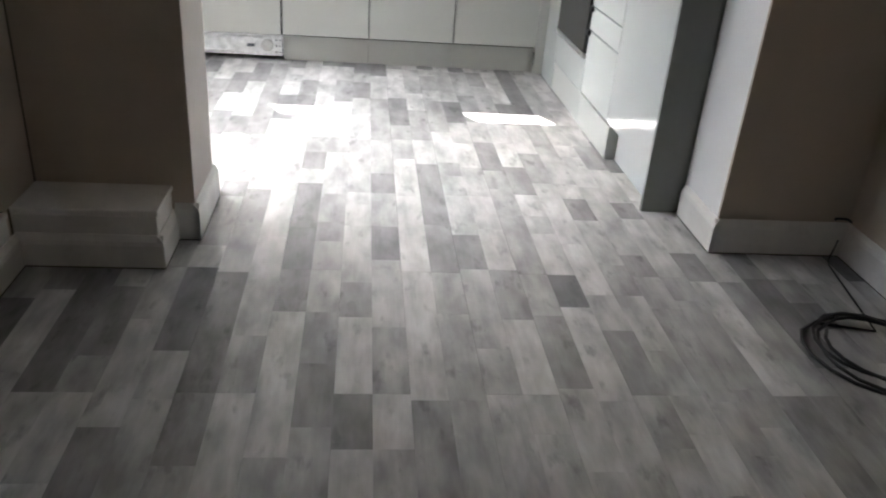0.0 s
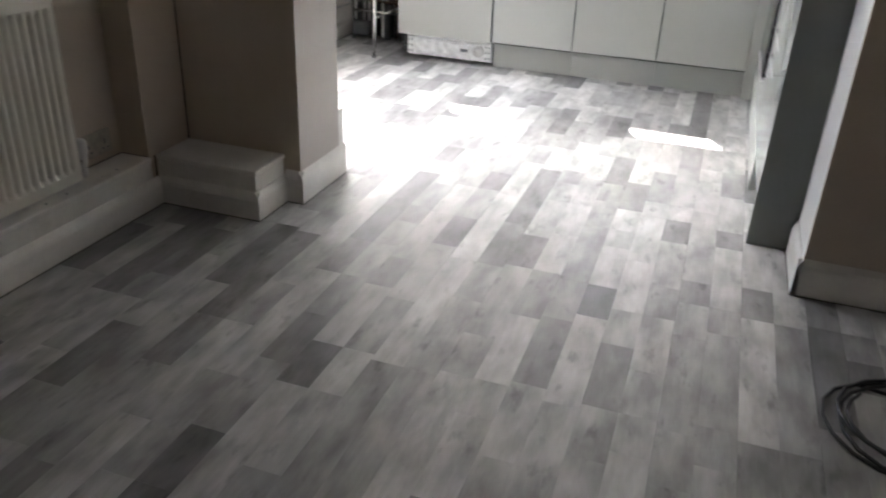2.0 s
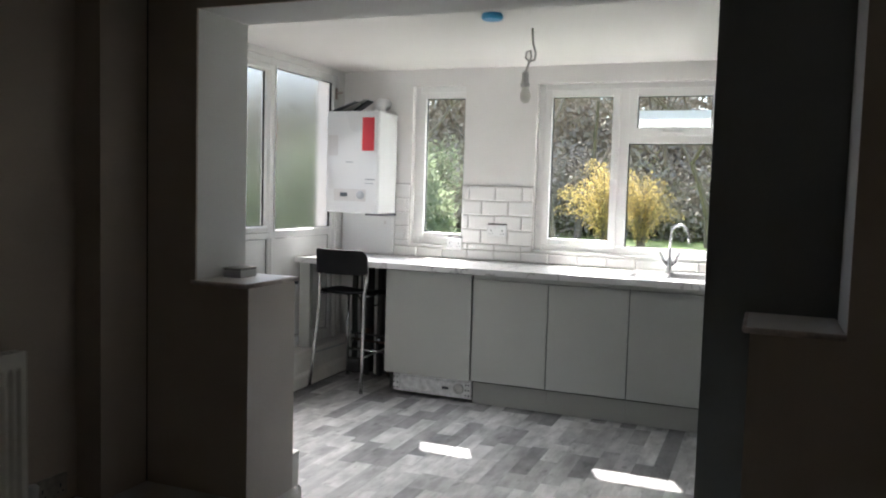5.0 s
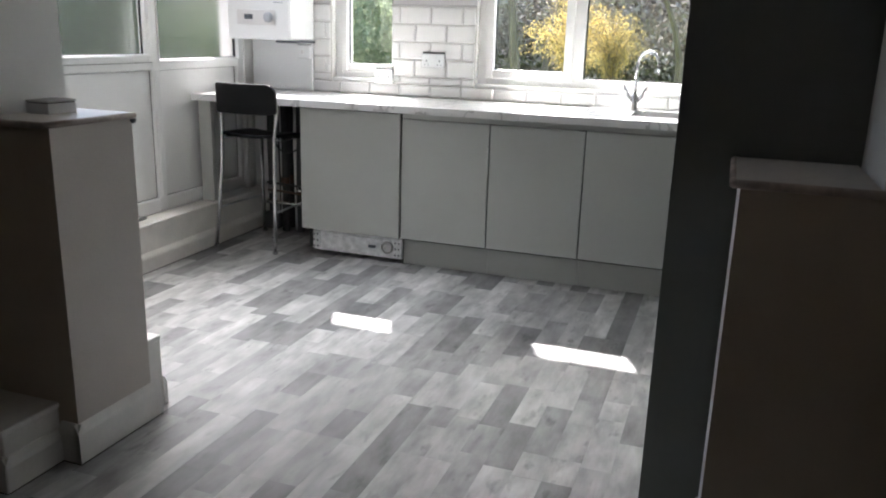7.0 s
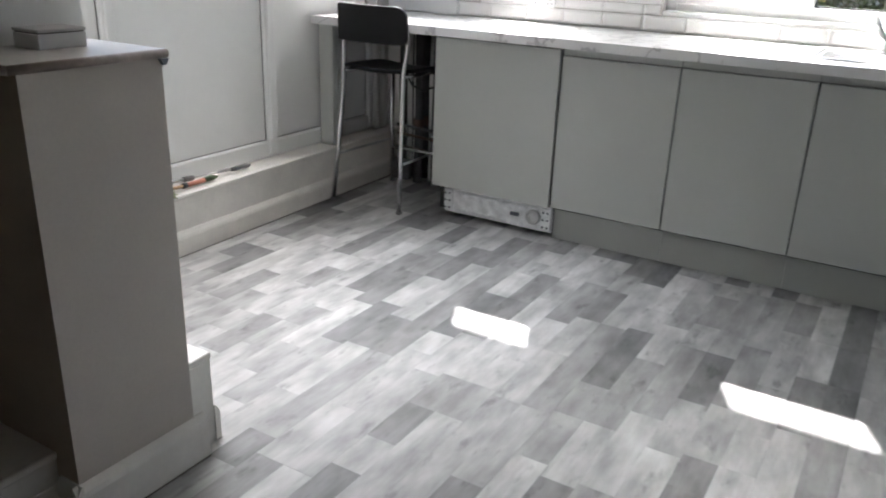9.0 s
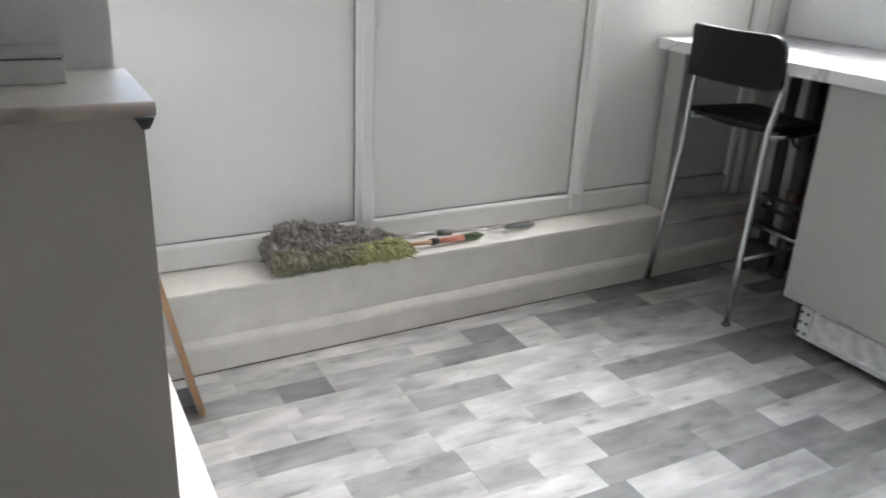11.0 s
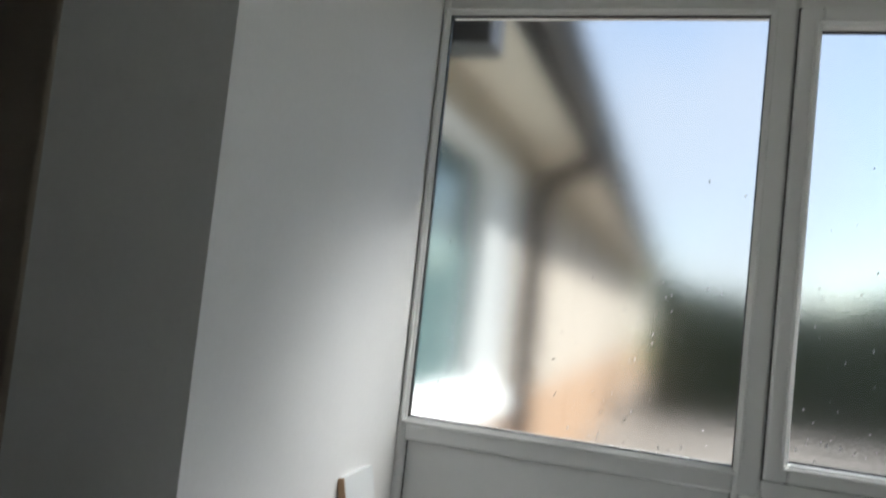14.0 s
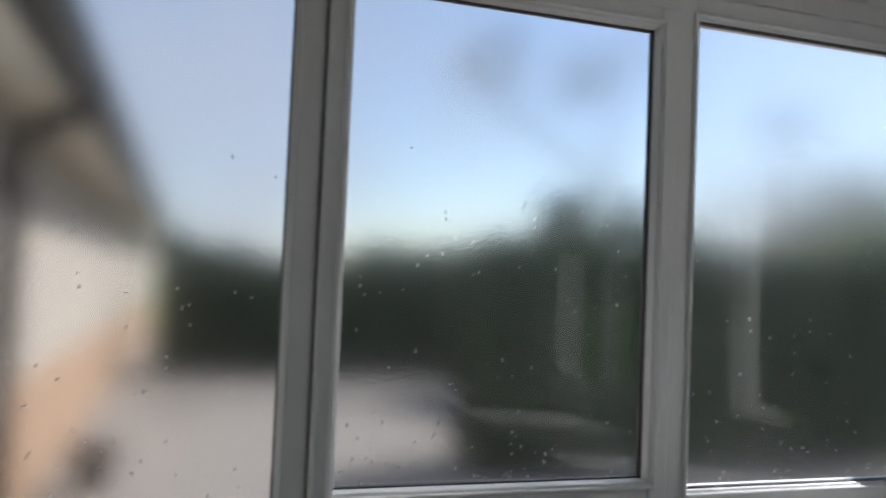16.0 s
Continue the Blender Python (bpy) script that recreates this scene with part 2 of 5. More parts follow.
COPPER = mat("dull_copper_pipe", (0.17, 0.115, 0.09), 0.45, metal=0.9, vary=0.2, scale=20, bump=0.05)
LAG = mat("grey_pipe_lagging", (0.07, 0.07, 0.07), 0.85, vary=0.15, scale=20, bump=0.2)
WHITEPIPE = mat("white_plastic_pipe", (0.72, 0.71, 0.68), 0.4, vary=0.04, bump=0)
RED = mat("red_sticker", (0.68, 0.05, 0.07), 0.4, vary=0.04, bump=0)
GREYPRINT = mat("grey_print", (0.40, 0.42, 0.45), 0.5, vary=0.05, bump=0)
DARKPRINT = mat("dark_print", (0.09, 0.10, 0.12), 0.4, vary=0.05, bump=0)
PAPER = mat("white_card", (0.70, 0.69, 0.68), 0.7, vary=0.03, bump=0.03)
GREYPAPER = mat("grey_card_edge", (0.55, 0.54, 0.53), 0.75, vary=0.05, bump=0.05)
CHIP = mat("raw_pine_edge", (0.38, 0.24, 0.14), 0.7, vary=0.15, scale=10, bump=0.15, grain=200, stretch=(8, 8, 1))
BOARDFACE = mat("white_melamine", (0.74, 0.755, 0.75), 0.4, vary=0.02, bump=0.02)
MUSTARD = mat("mustard_glaze", (0.62, 0.31, 0.035), 0.25, vary=0.06, scale=14, bump=0.02)
BRISTLE = mat("pale_wood_handle", (0.50, 0.31, 0.17), 0.55, vary=0.1, scale=30, bump=0.05)
GREYFIBRE = mat("grey_microfibre", (0.27, 0.25, 0.235), 0.95, vary=0.22, scale=45, bump=0.3)
GREENFIBRE = mat("lime_microfibre", (0.34, 0.345, 0.165), 0.95, vary=0.2, scale=45, bump=0.3)
OLIVEFIBRE = mat("olive_microfibre", (0.25, 0.24, 0.17), 0.95, vary=0.22, scale=45, bump=0.3)
CORAL = mat("coral_plastic", (0.55, 0.22, 0.15), 0.45, vary=0.05, bump=0)
GREYGRIP = mat("grey_rubber_grip", (0.20, 0.20, 0.20), 0.6, vary=0.08, bump=0.05)
DARKGREEN = mat("dark_green_grip", (0.07, 0.11, 0.05), 0.6, vary=0.08, bump=0.05)
BLUEPL = mat("blue_plastic_film", (0.06, 0.36, 0.62), 0.35, vary=0.1, bump=0.1)
BULB = mat("frosted_bulb_glass", (0.80, 0.79, 0.74), 0.3, vary=0.03, bump=0)
LAMPHOLDER = mat("grey_lampholder", (0.45, 0.44, 0.42), 0.5, vary=0.05, bump=0)
GLASS = glass_mat("clear_glass", 0.0, (0.97, 0.99, 0.98))
FROST = glass_mat("textured_glass", 0.17, (0.82, 0.835, 0.83))
PALEREFLECTION = glass_mat("vent_reflection", 0.6, (0.96, 0.96, 0.96))
PLANK = plank_mat("grey_laminate_strip")
PLANKS = plank_mat("grey_laminate_strips", True)
JOINT = mat("floor_joint", (0.11, 0.105, 0.10), 0.8, vary=0.1, bump=0)
GRASS = mat("lawn", (0.11, 0.17, 0.03), 0.9, vary=0.25, scale=1.5, bump=0.3, grain=25)
BARK = mat("bark", (0.20, 0.16, 0.12), 0.95, vary=0.25, scale=8, bump=0.5, grain=40, stretch=(1, 1, 0.25))
TWIG = mat("grey_twigs", (0.38, 0.335, 0.275), 0.95, vary=0.2, scale=4, bump=0)
LEAF = mat("olive_leaves", (0.17, 0.17, 0.09), 0.8, vary=0.3, scale=2, bump=0, thin=0.5)
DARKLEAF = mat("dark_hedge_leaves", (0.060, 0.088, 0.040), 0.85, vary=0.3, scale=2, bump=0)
BLOSSOM = mat("yellow_blossom", (0.60, 0.46, 0.18), 0.8, vary=0.25, scale=3, bump=0, thin=0.5)
RENDER = mat("cream_render", (0.45, 0.395, 0.33), 0.9, vary=0.06, scale=3, bump=0.2)
BRICKM = mat("orange_brick", (0.41, 0.265, 0.165), 0.9, vary=0.15, scale=8, bump=0.3)
SOFFIT = mat("cream_soffit", (0.78, 0.735, 0.63), 0.6, vary=0.04, bump=0.02)
GUTTER = mat("black_gutter", (0.03, 0.03, 0.033), 0.45, vary=0.1, bump=0)
DOWNPIPE = mat("brown_downpipe", (0.05, 0.032, 0.026), 0.5, vary=0.1, bump=0)
ROOFM = mat("dark_roof_tile", (0.07, 0.06, 0.06), 0.85, vary=0.2, scale=5, bump=0.3)
PAVING = mat("pale_paving", (0.23, 0.205, 0.18), 0.9, vary=0.12, scale=3, bump=0.2)
DIRTY = mat("dirty_cream_plastic", (0.42, 0.38, 0.32), 0.5, vary=0.2, scale=30, bump=0.05)
SPRINGLEAF = mat("spring_green_leaves", (0.27, 0.31, 0.19), 0.8, vary=0.3, scale=2, bump=0, thin=0.55)
DISTANCE = mat("distant_bare_wood", (0.28, 0.255, 0.22), 0.95, vary=0.3, scale=0.5, bump=0)
NEIGHBOURGLASS = mat("dark_window_glass", (0.10, 0.16, 0.16), 0.08, vary=0.1, bump=0)


# ---- building helpers ----
def root_of(ob):
    while ob.parent:
        ob = ob.parent
    return ob


def box(bm, x0, x1, y0, y1, z0, z1, bevel=0.0, segs=1):
    """A box between two corners, with softened edges where bevel is given."""
    vs = [bm.verts.new((x, y, z)) for x in (x0, x1) for y in (y0, y1) for z in (z0, z1)]
    fs = [bm.faces.new([vs[i] for i in f]) for f in ((0, 1, 3, 2), (4, 6, 7, 5), (0, 4, 5, 1), (2, 3, 7, 6), (0, 2, 6, 4), (1, 5, 7, 3))]
    if bevel:
        es = {e for f in fs for e in f.edges}
        bmesh.ops.bevel(bm, geom=list(es), offset=bevel, segments=segs, profile=0.5, affect='EDGES')
    return vs


def boxes(*many, bevel=0.0, segs=1):
    bm = bmesh.new()
    for b in many:
        box(bm, *b, bevel=bevel, segs=segs)
    return bm


def tube(bm, points, radius, sides=10, closed=False):
    """A round tube along points; radius may be one number or one per point."""
    pts = [Vector(p) for p in points]
    n = len(pts)
    rs = radius if isinstance(radius, (list, tuple)) else [radius] * n
    rings = []
    up = Vector((0, 0, 1))
    prev = None
    for i, p in enumerate(pts):
        a = pts[(i - 1) % n] if closed or i else p
        b = pts[(i + 1) % n] if closed or i < n - 1 else p
        d = (b - a).normalized()
        if prev is None:
            u = d.cross(up)
            if u.length < 1e-3:
                u = d.cross(Vector((1, 0, 0)))
            u.normalize()
        else:
            u = prev - d * prev.dot(d)
            u.normalize()
        prev = u
        v = d.cross(u)
        rings.append([bm.verts.new(p + (u * math.cos(2 * math.pi * k / sides) + v * math.sin(2 * math.pi * k / sides)) * rs[i]) for k in range(sides)])
    for i in range(n if closed else n - 1):
        r, s = rings[i], rings[(i + 1) % n]
        for k in range(sides):
            bm.faces.new((r[k], r[(k + 1) % sides], s[(k + 1) % sides], s[k]))
    if not closed:
        bm.faces.new(rings[0][::-1])
        bm.faces.new(rings[-1])
    return bm


def lathe(bm, profile, cx, cy, sides=24, axis='z'):
    """Turns (radius, height) pairs round an upright axis, or round y for axis 'y'."""
    rings = []
    for r, h in profile:
        ring = []
        for k in range(sides):
            a = 2 * math.pi * k / sides
            if axis == 'z':
                ring.append(bm.verts.new((cx + r * math.cos(a), cy + r * math.sin(a), h)))
            else:
                ring.append(bm.verts.new((cx + r * math.cos(a), h, cy + r * math.sin(a))))
        rings.append(ring)
    for r, s in zip(rings, rings[1:]):
        for k in range(sides):
            bm.faces.new((r[k], r[(k + 1) % sides], s[(k + 1) % sides], s[k]))
    bm.faces.new(rings[0][::-1])
    bm.faces.new(rings[-1])
    bmesh.ops.recalc_face_normals(bm, faces=bm.faces[:])
    return bm


def prism(bm, outline, axis, a, b):
    """Sweeps a closed outline of (u, v) from a to b along an axis; u, v are the two other axes in order."""
    def at(u, v, w):
        return {'x': (w, u, v), 'y': (u, w, v), 'z': (u, v, w)}[axis]
    lo = [bm.verts.new(at(u, v, a)) for u, v in outline]
    hi = [bm.verts.new(at(u, v, b)) for u, v in outline]
    n = len(outline)
    fs = [bm.faces.new(lo), bm.faces.new(hi[::-1])]
    for k in range(n):
        fs.append(bm.faces.new((lo[k], hi[k], hi[(k + 1) % n], lo[(k + 1) % n])))
    bmesh.ops.recalc_face_normals(bm, faces=fs)
    return bm


def mesh_of(name, bm, *mats, smooth=False):
    me = bpy.data.meshes.new(name)
    bm.to_mesh(me)
    bm.free()
    for m in mats:
        me.materials.append(m)
    if smooth:
        for p in me.polygons:
            p.use_smooth = True
    return me


def part(name, bm, material, parent, label="", smooth=False):
    """One mesh object under a thing or under a part, from geometry given in world places."""
    at = root_of(parent).location
    if at.length:
        bmesh.ops.translate(bm, vec=-at, verts=bm.verts[:])
    ob = new(name, mesh_of(name, bm, *(material if isinstance(material, (list, tuple)) else (material,)), smooth=smooth))
    ob.parent = parent
    return tagged(ob, label) if label else ob


def thing(name, at, label, category, group="", kind=""):
    ob = new(name)
    ob.location = at
    ob.empty_display_size = 0.1
    return tagged(ob, label, category, group, kind)


def single(name, bm, material, label, category, group="", kind="", smooth=False, at=None):
    """A thing that is one mesh; its origin lies at its base."""
    vs = [v.co.copy() for v in bm.verts]
    base = Vector(at) if at else Vector(((min(v.x for v in vs) + max(v.x for v in vs)) / 2, (min(v.y for v in vs) + max(v.y for v in vs)) / 2, min(v.z for v in vs)))
    bmesh.ops.translate(bm, vec=-base, verts=bm.verts[:])
    ob = new(name, mesh_of(name, bm, *(material if isinstance(material, (list, tuple)) else (material,)), smooth=smooth))
    ob.location = base
    return tagged(ob, label, category, group, kind)


def structure(name, bm, material, label, category):
    ob = new(name, mesh_of(name, bm, *(material if isinstance(material, (list, tuple)) else (material,))))
    return tagged(ob, label, category, "", "structure")


# ---- setting: shell of the two rooms ----
FLOOR_X0, FLOOR_X1, FLOOR_Y0, FLOOR_Y1 = -1.45, 2.06, -1.9, 6.03
CEIL_K, CEIL_A = 2.27, 2.42
floor = structure("floor", boxes((-1.6, 2.3, -2.1, 6.2, -0.15, -0.004)), JOINT, "grey oak-look laminate strip floor running through both rooms", "floor")

# dining room: side walls, rear wall, and the wall between the rooms with its stepped opening
structure("wall_west", boxes((-1.0, -0.78, -2.0, 3.1, 0, CEIL_A), (-0.78, -0.66, 2.86, 3.1, 0, CEIL_A)), TAUPE, "taupe painted dining room wall with a boxed-in corner", "wall")
structure("wall_east", boxes((2.06, 2.25, -2.0, 6.25, 0, CEIL_A)), TAUPE, "taupe painted side wall", "wall")
# unseen rear wall, kept white to bounce light onto the dining room walls
structure("wall_south", boxes((-1.0, 2.25, -2.2, -2.0, 0, CEIL_A)), WHITE, "unseen wall behind the dining room, made white to bounce light", "wall")
PIER_Y0, PIER_Y1 = 3.10, 3.42
for nm, wide, low in (("west", (-1.455, -0.425), (-0.425, -0.18)), ("east", (1.835, 2.06), (1.58, 1.835))):
    ob = structure("wall_between_" + nm, boxes((*wide, PIER_Y0 + 0.01, PIER_Y1, 0, CEIL_A), (*low, PIER_Y0 + 0.01, PIER_Y1, 0, 1.0025)), WHITE, "white painted reveal of the stepped opening between the rooms", "wall")
    # the kitchen face of this wall runs a little out of square
    for v in ob.data.vertices:
        if v.co.y > 3.4 and v.co.x < -1.4:
            v.co.y = 3.3876
    structure("wall_face_" + nm, boxes((max(wide[0], -0.66), wide[1], PIER_Y0, PIER_Y0 + 0.01, 0, CEIL_A), (*low, PIER_Y0, PIER_Y0 + 0.01, 0, 1.0025)), TAUPE, "taupe painted dining room face of the dividing wall", "wall")
structure("wall_lintel", boxes((-0.425, 1.835, PIER_Y0 + 0.01, PIER_Y1, 2.05, CEIL_A)), WHITE, "white painted soffit over the opening between the rooms", "wall")
structure("wall_lintel_face", boxes((-0.425, 1.835, PIER_Y0, PIER_Y0 + 0.01, 2.05, CEIL_A)), TAUPE, "taupe painted face over the opening", "wall")
structure("wall_pier_reveal", boxes((-0.1795, -0.177, PIER_Y0 - 0.001, PIER_Y1 - 0.0005, 0, 1.0025)), GREIGE, "greige painted reveal of the low pier", "wall")
structure("ceiling_dining", boxes((-1.0, 2.25, -2.2, PIER_Y0, CEIL_A, CEIL_A + 0.1)), CEIL, "white dining room ceiling", "ceiling")
structure("ceiling_kitchen", boxes((-1.6, 2.25, 3.37, 6.28, CEIL_K, CEIL_K + 0.1)), CEIL, "white kitchen ceiling with sun glints", "ceiling")
structure("roof", boxes((-1.75, 2.4, -2.3, 6.5, CEIL_A + 0.1, CEIL_A + 0.3)), ROOFM, "flat roof closing the house from above", "roof")

# kitchen rear wall with two window openings
WY0, WY1 = 6.03, 6.33
S_X0, S_X1, S_Z0, S_Z1 = -0.845, -0.365, 0.975, 2.15
B_X0, B_X1, B_Z0, B_Z1 = 0.10, 1.345, 0.975, 2.15
S_XI = -0.432  # plaster overlaps the window frame on this side
structure("wall_north", boxes(
    (-1.6, 2.06, WY0, WY1, 0, S_Z0), (-1.6, 2.06, WY0, WY1, S_Z1, CEIL_K),
    (-1.6, S_X0, WY0, WY1, S_Z0, S_Z1), (S_X1, B_X0, WY0, WY1, S_Z0, S_Z1), (S_XI, S_X1, WY0, 6.07, S_Z0, S_Z1), (B_X1, 2.06, WY0, WY1, S_Z0, S_Z1)), WHITE, "white painted kitchen wall with two window openings", "wall")
structure("wall_side_sill", boxes((-1.6, -1.43, 3.36, 6.03, 0, 0.255), (-1.6, -1.42, 3.36, 6.03, 2.225, CEIL_K), (-1.6, -1.42, 5.93, 6.03, 0.255, 2.225)), WHITE, "white wall below and above the glazed side", "wall")
structure("kitchen_wall_east", boxes((2.045, 2.06, PIER_Y1, WY0, 0, CEIL_K)), WHITE, "white painted kitchen side wall", "wall")


def skirting(name, axis, face, out, a, b, z0, h, label):
    """A skirting board along an axis: square body with a rounded, stepped top; out is +1 or -1, the way it faces."""
    d = 0.018
    o = [(face, z0), (face + out * d, z0), (face + out * d, z0 + h - 0.03), (face + out * (d - 0.003), z0 + h - 0.018), (face + out * (d - 0.009), z0 + h - 0.008), (face + out * 0.004, z0 + h), (face, z0 + h)]
    bm = bmesh.new()
    if axis == 'x':
        prism(bm, o, 'x', a, b)
    else:
        prism(bm, o, 'y', a, b)
    clean = set(bm.faces)
    foot = [(face + out * 0.002, z0), (face + out * (d + 0.0015), z0), (face + out * (d + 0.0015), z0 + 0.0035), (face + out * 0.002, z0 + 0.0035)]
    prism(bm, foot, axis, a, b)
    for f in bm.faces:
        if f not in clean:
            f.material_index = 1
    return structure(name, bm, (GLOSSWHITE, DARKJOINT), label, "skirting board")


# boxed-in ledges: dining room wall and kitchen walls, with skirting along them
def ledge(name, x0, x1, y0, y1, h, label):
    bm = boxes((x0, x1, y0, y1, 0, h - 0.018))
    box(bm, x0, x1 + (0.006 if x1 - x0 < y1 - y0 else 0), y0, y1 + (0.006 if x1 - x0 >= y1 - y0 else 0), h - 0.018, h, bevel=0.003)
    return structure(name, bm, GLOSSWHITE, label, "ledge")


ledge("ledge_dining", -0.78, -0.655, -2.0, 2.862, 0.185, "white gloss boxed-in ledge under the radiator")
skirting("baseboard_dining_west", 'y', -0.655, 1, -2.0, 2.885, 0, 0.105, "white gloss skirting along the ledge")
structure("ledge_step", boxes((-0.66, -0.248, 2.90, 3.1, 0, 0.165), (-0.66, -0.242, 2.894, 3.1, 0.167, 0.185), bevel=0.003), GLOSSWHITE, "white gloss boxed step against the pier", "ledge")
skirting("baseboard_step", 'x', 2.90, -1, -0.655, -0.232, 0, 0.105, "white gloss skirting in front of the boxed step")
skirting("baseboard_step_end", 'y', -0.248, 1, 2.885, 3.09, 0, 0.105, "white gloss skirting on the end of the boxed step")
skirting("baseboard_pier_west", 'y', -0.18, 1, 3.082, 3.452, 0, 0.125, "white gloss skirting on the pier reveal")
skirting("baseboard_pier_west_front", 'x', 3.10, -1, -0.24, -0.164, 0, 0.125, "white gloss skirting at the pier corner")
skirting("baseboard_pier_east", 'y', 1.58, -1, 3.082, 3.405, 0, 0.125, "white gloss skirting on the pier reveal")
skirting("baseboard_pier_east_front", 'x', 3.10, -1, 1.5645, 2.06, 0, 0.125, "white gloss skirting along the pier")
skirting("baseboard_dining_east", 'y', 2.06, -1, -2.0, 3.1, 0, 0.125, "white gloss skirting along the side wall")
# dark strips along the joints where the boxing meets
structure("trim_joint", boxes((-0.6605, -0.6555, 2.8865, 2.8895, 0, 0.1835), (-0.6595, -0.6555, 3.0945, 3.0985, 0.1855, 2.42), (-0.7795, -0.7755, 0.4, 2.857, 0.1852, 0.1872), (-0.779, -0.662, 2.8560, 2.8585, 0.1852, 0.1872)), DARKJOINT, "dark strip along the joint where the boxed corner meets", "trim")
ledge("ledge_kitchen_side", -1.43, -1.265, 3.375, 6.03, 0.256, "white gloss boxed-in ledge below the glazed side")
skirting("baseboard_kitchen_side", 'y', -1.265, 1, 3.5, 6.03, 0, 0.104, "white gloss skirting along the kitchen ledge")
# the side ledge narrows a little towards the rear wall
for nm in ("ledge_kitchen_side", "baseboard_kitchen_side"):
    for v in bpy.data.objects[nm].data.vertices:
        if v.co.x > -1.4:
            v.co.x -= 0.026 * (v.co.y - 3.5)
ledge("ledge_kitchen_pier", -1.266, -0.20, 3.376, 3.505, 0.26, "white gloss boxed-in ledge along the pier wall")
skirting("baseboard_kitchen_pier", 'x', 3.505, 1, -1.25, -0.196, 0, 0.108, "white gloss skirting along the pier ledge")


def pier_shelf(name, x0, x1, nose, label):
    """A thin board with round-nosed edges, worn and shaded by their colour; nose is the side that looks into the
    opening.
    """
    t = thing(name, ((x0 + x1) / 2, 3.26, 0.998), label, "shelf", "pier shelves")
    part("board", boxes((x0 + 0.006, x1 - 0.006, 3.084, 3.434, 1.003, 1.019), bevel=0.003, segs=2), SHELFTOP, t)
    # the end nosing's brown is wear plus shade put into the colour
    for nm, p, q in (("front_nosing", (x0 + 0.004, 3.083, 1.0105), (x1 - 0.004, 3.083, 1.0105)), ("end_nosing", ((x1 if nose > 0 else x0) - nose * 0.006, 3.083, 1.0105), ((x1 if nose > 0 else x0) - nose * 0.006, 3.433, 1.0105))):
        bm = bmesh.new()
        tube(bm, [p, q], 0.0092, 12)
        part(nm, bm, WORNSHADE, t, "rounded edge worn to pinkish brown, with some shade painted in", smooth=True)
    return t


pier_shelf("pier_shelf", -0.43, -0.171, 1, "white painted shelf board capping the low pier")
pier_shelf("pier_shelf", 1.561, 1.837, -1, "white painted shelf board capping the low pier")


# ---- glazed side of the kitchen: frame, panels, textured panes ----
GX = -1.422
window_side = tagged(new("window_1"), "white plastic glazed side wall with lower panels and textured panes", "window", "", "structure")
for i, (y0, y1) in enumerate(((3.384, 3.409), (4.203, 4.265), (5.053, 5.115), (5.85, 5.93))):
    part("mullion", boxes((GX - (0.06 if i else 0.033), GX, y0, y1, 0.26, 2.225), bevel=0.011, segs=4), UPVC, window_side)
for y0, y1 in ((4.203, 4.265), (5.053, 5.115)):
    part("cover_bead", boxes((GX - 0.002, GX + 0.009, y0 + 0.010, y1 - 0.010, 0.339, 1.044), bevel=0.008, segs=3), UPVC, window_side)
BAYS = ((3.409, 4.203), (4.265, 5.053), (5.115, 5.85))
for y0, y1 in BAYS:
    for z0, z1 in ((0.258, 0.338), (1.04, 1.10), (2.165, 2.225)):
        part("rail", boxes((GX - 0.058, GX - 0.002, y0 - 0.004, y1 + 0.004, z0, z1), bevel=0.008, segs=2), UPVC, window_side)
    part("lower_panel", boxes((GX - 0.045, GX - 0.025, y0, y1, 0.338, 1.04)), UPVC_PANEL, window_side)
    # solid dark strips paint in the shadow gap round the panel
    bm = bmesh.new()
    for a in ((y0, y0 + 0.003, 0.338, 1.04), (y1 - 0.003, y1, 0.338, 1.04), (y0 + 0.003, y1 - 0.003, 0.338, 0.341), (y0 + 0.003, y1 - 0.003, 1.037, 1.04)):
        box(bm, GX - 0.026, GX - 0.021, *a)
    part("panel_gap", bm, PANELGAP, window_side, "dark strip painting in the shadow gap round the lower panel")


def pane(name, x, y0, y1, z0, z1, parent, mats):
    """A textured pane: smooth inner face, patterned outer face."""
    bm = bmesh.new()
    vs = box(bm, x - 0.006, x, y0, y1, z0, z1)
    bm.faces.ensure_lookup_table()
    for f in bm.faces:
        f.material_index = 1 if f.calc_center_median().x < x - 0.005 else 0
    bmesh.ops.recalc_face_normals(bm, faces=bm.faces[:])
    ob = part(name, bm, mats, parent)
    r = random.Random(int(y0 * 1000))
    bm = bmesh.new()
    for k in range(130):
        y, z = r.uniform(y0 + 0.02, y1 - 0.02), z0 + (z1 - z0) * 0.7 * r.random() ** 2.2
        w, h = r.uniform(0.0005, 0.0015), r.uniform(0.001, 0.0048)
        box(bm, x + 0.0003, x + 0.0009, y - w, y + w, z - h, z + h)
    tagged(part("specks", bm, PAPER, parent, "dried pale water specks"), "", "", "", "stuff")
    return ob


def glazing_bead(x0, x1, y0, y1, z0, z1, w, parent, name, material):
    bm = bmesh.new()
    for a in ((y0, y0 + w, z0, z1), (y1 - w, y1, z0, z1), (y0 + w, y1 - w, z0, z0 + w), (y0 + w, y1 - w, z1 - w, z1)):
        box(bm, x0, x1, *a)
    return part(name, bm, material, parent)


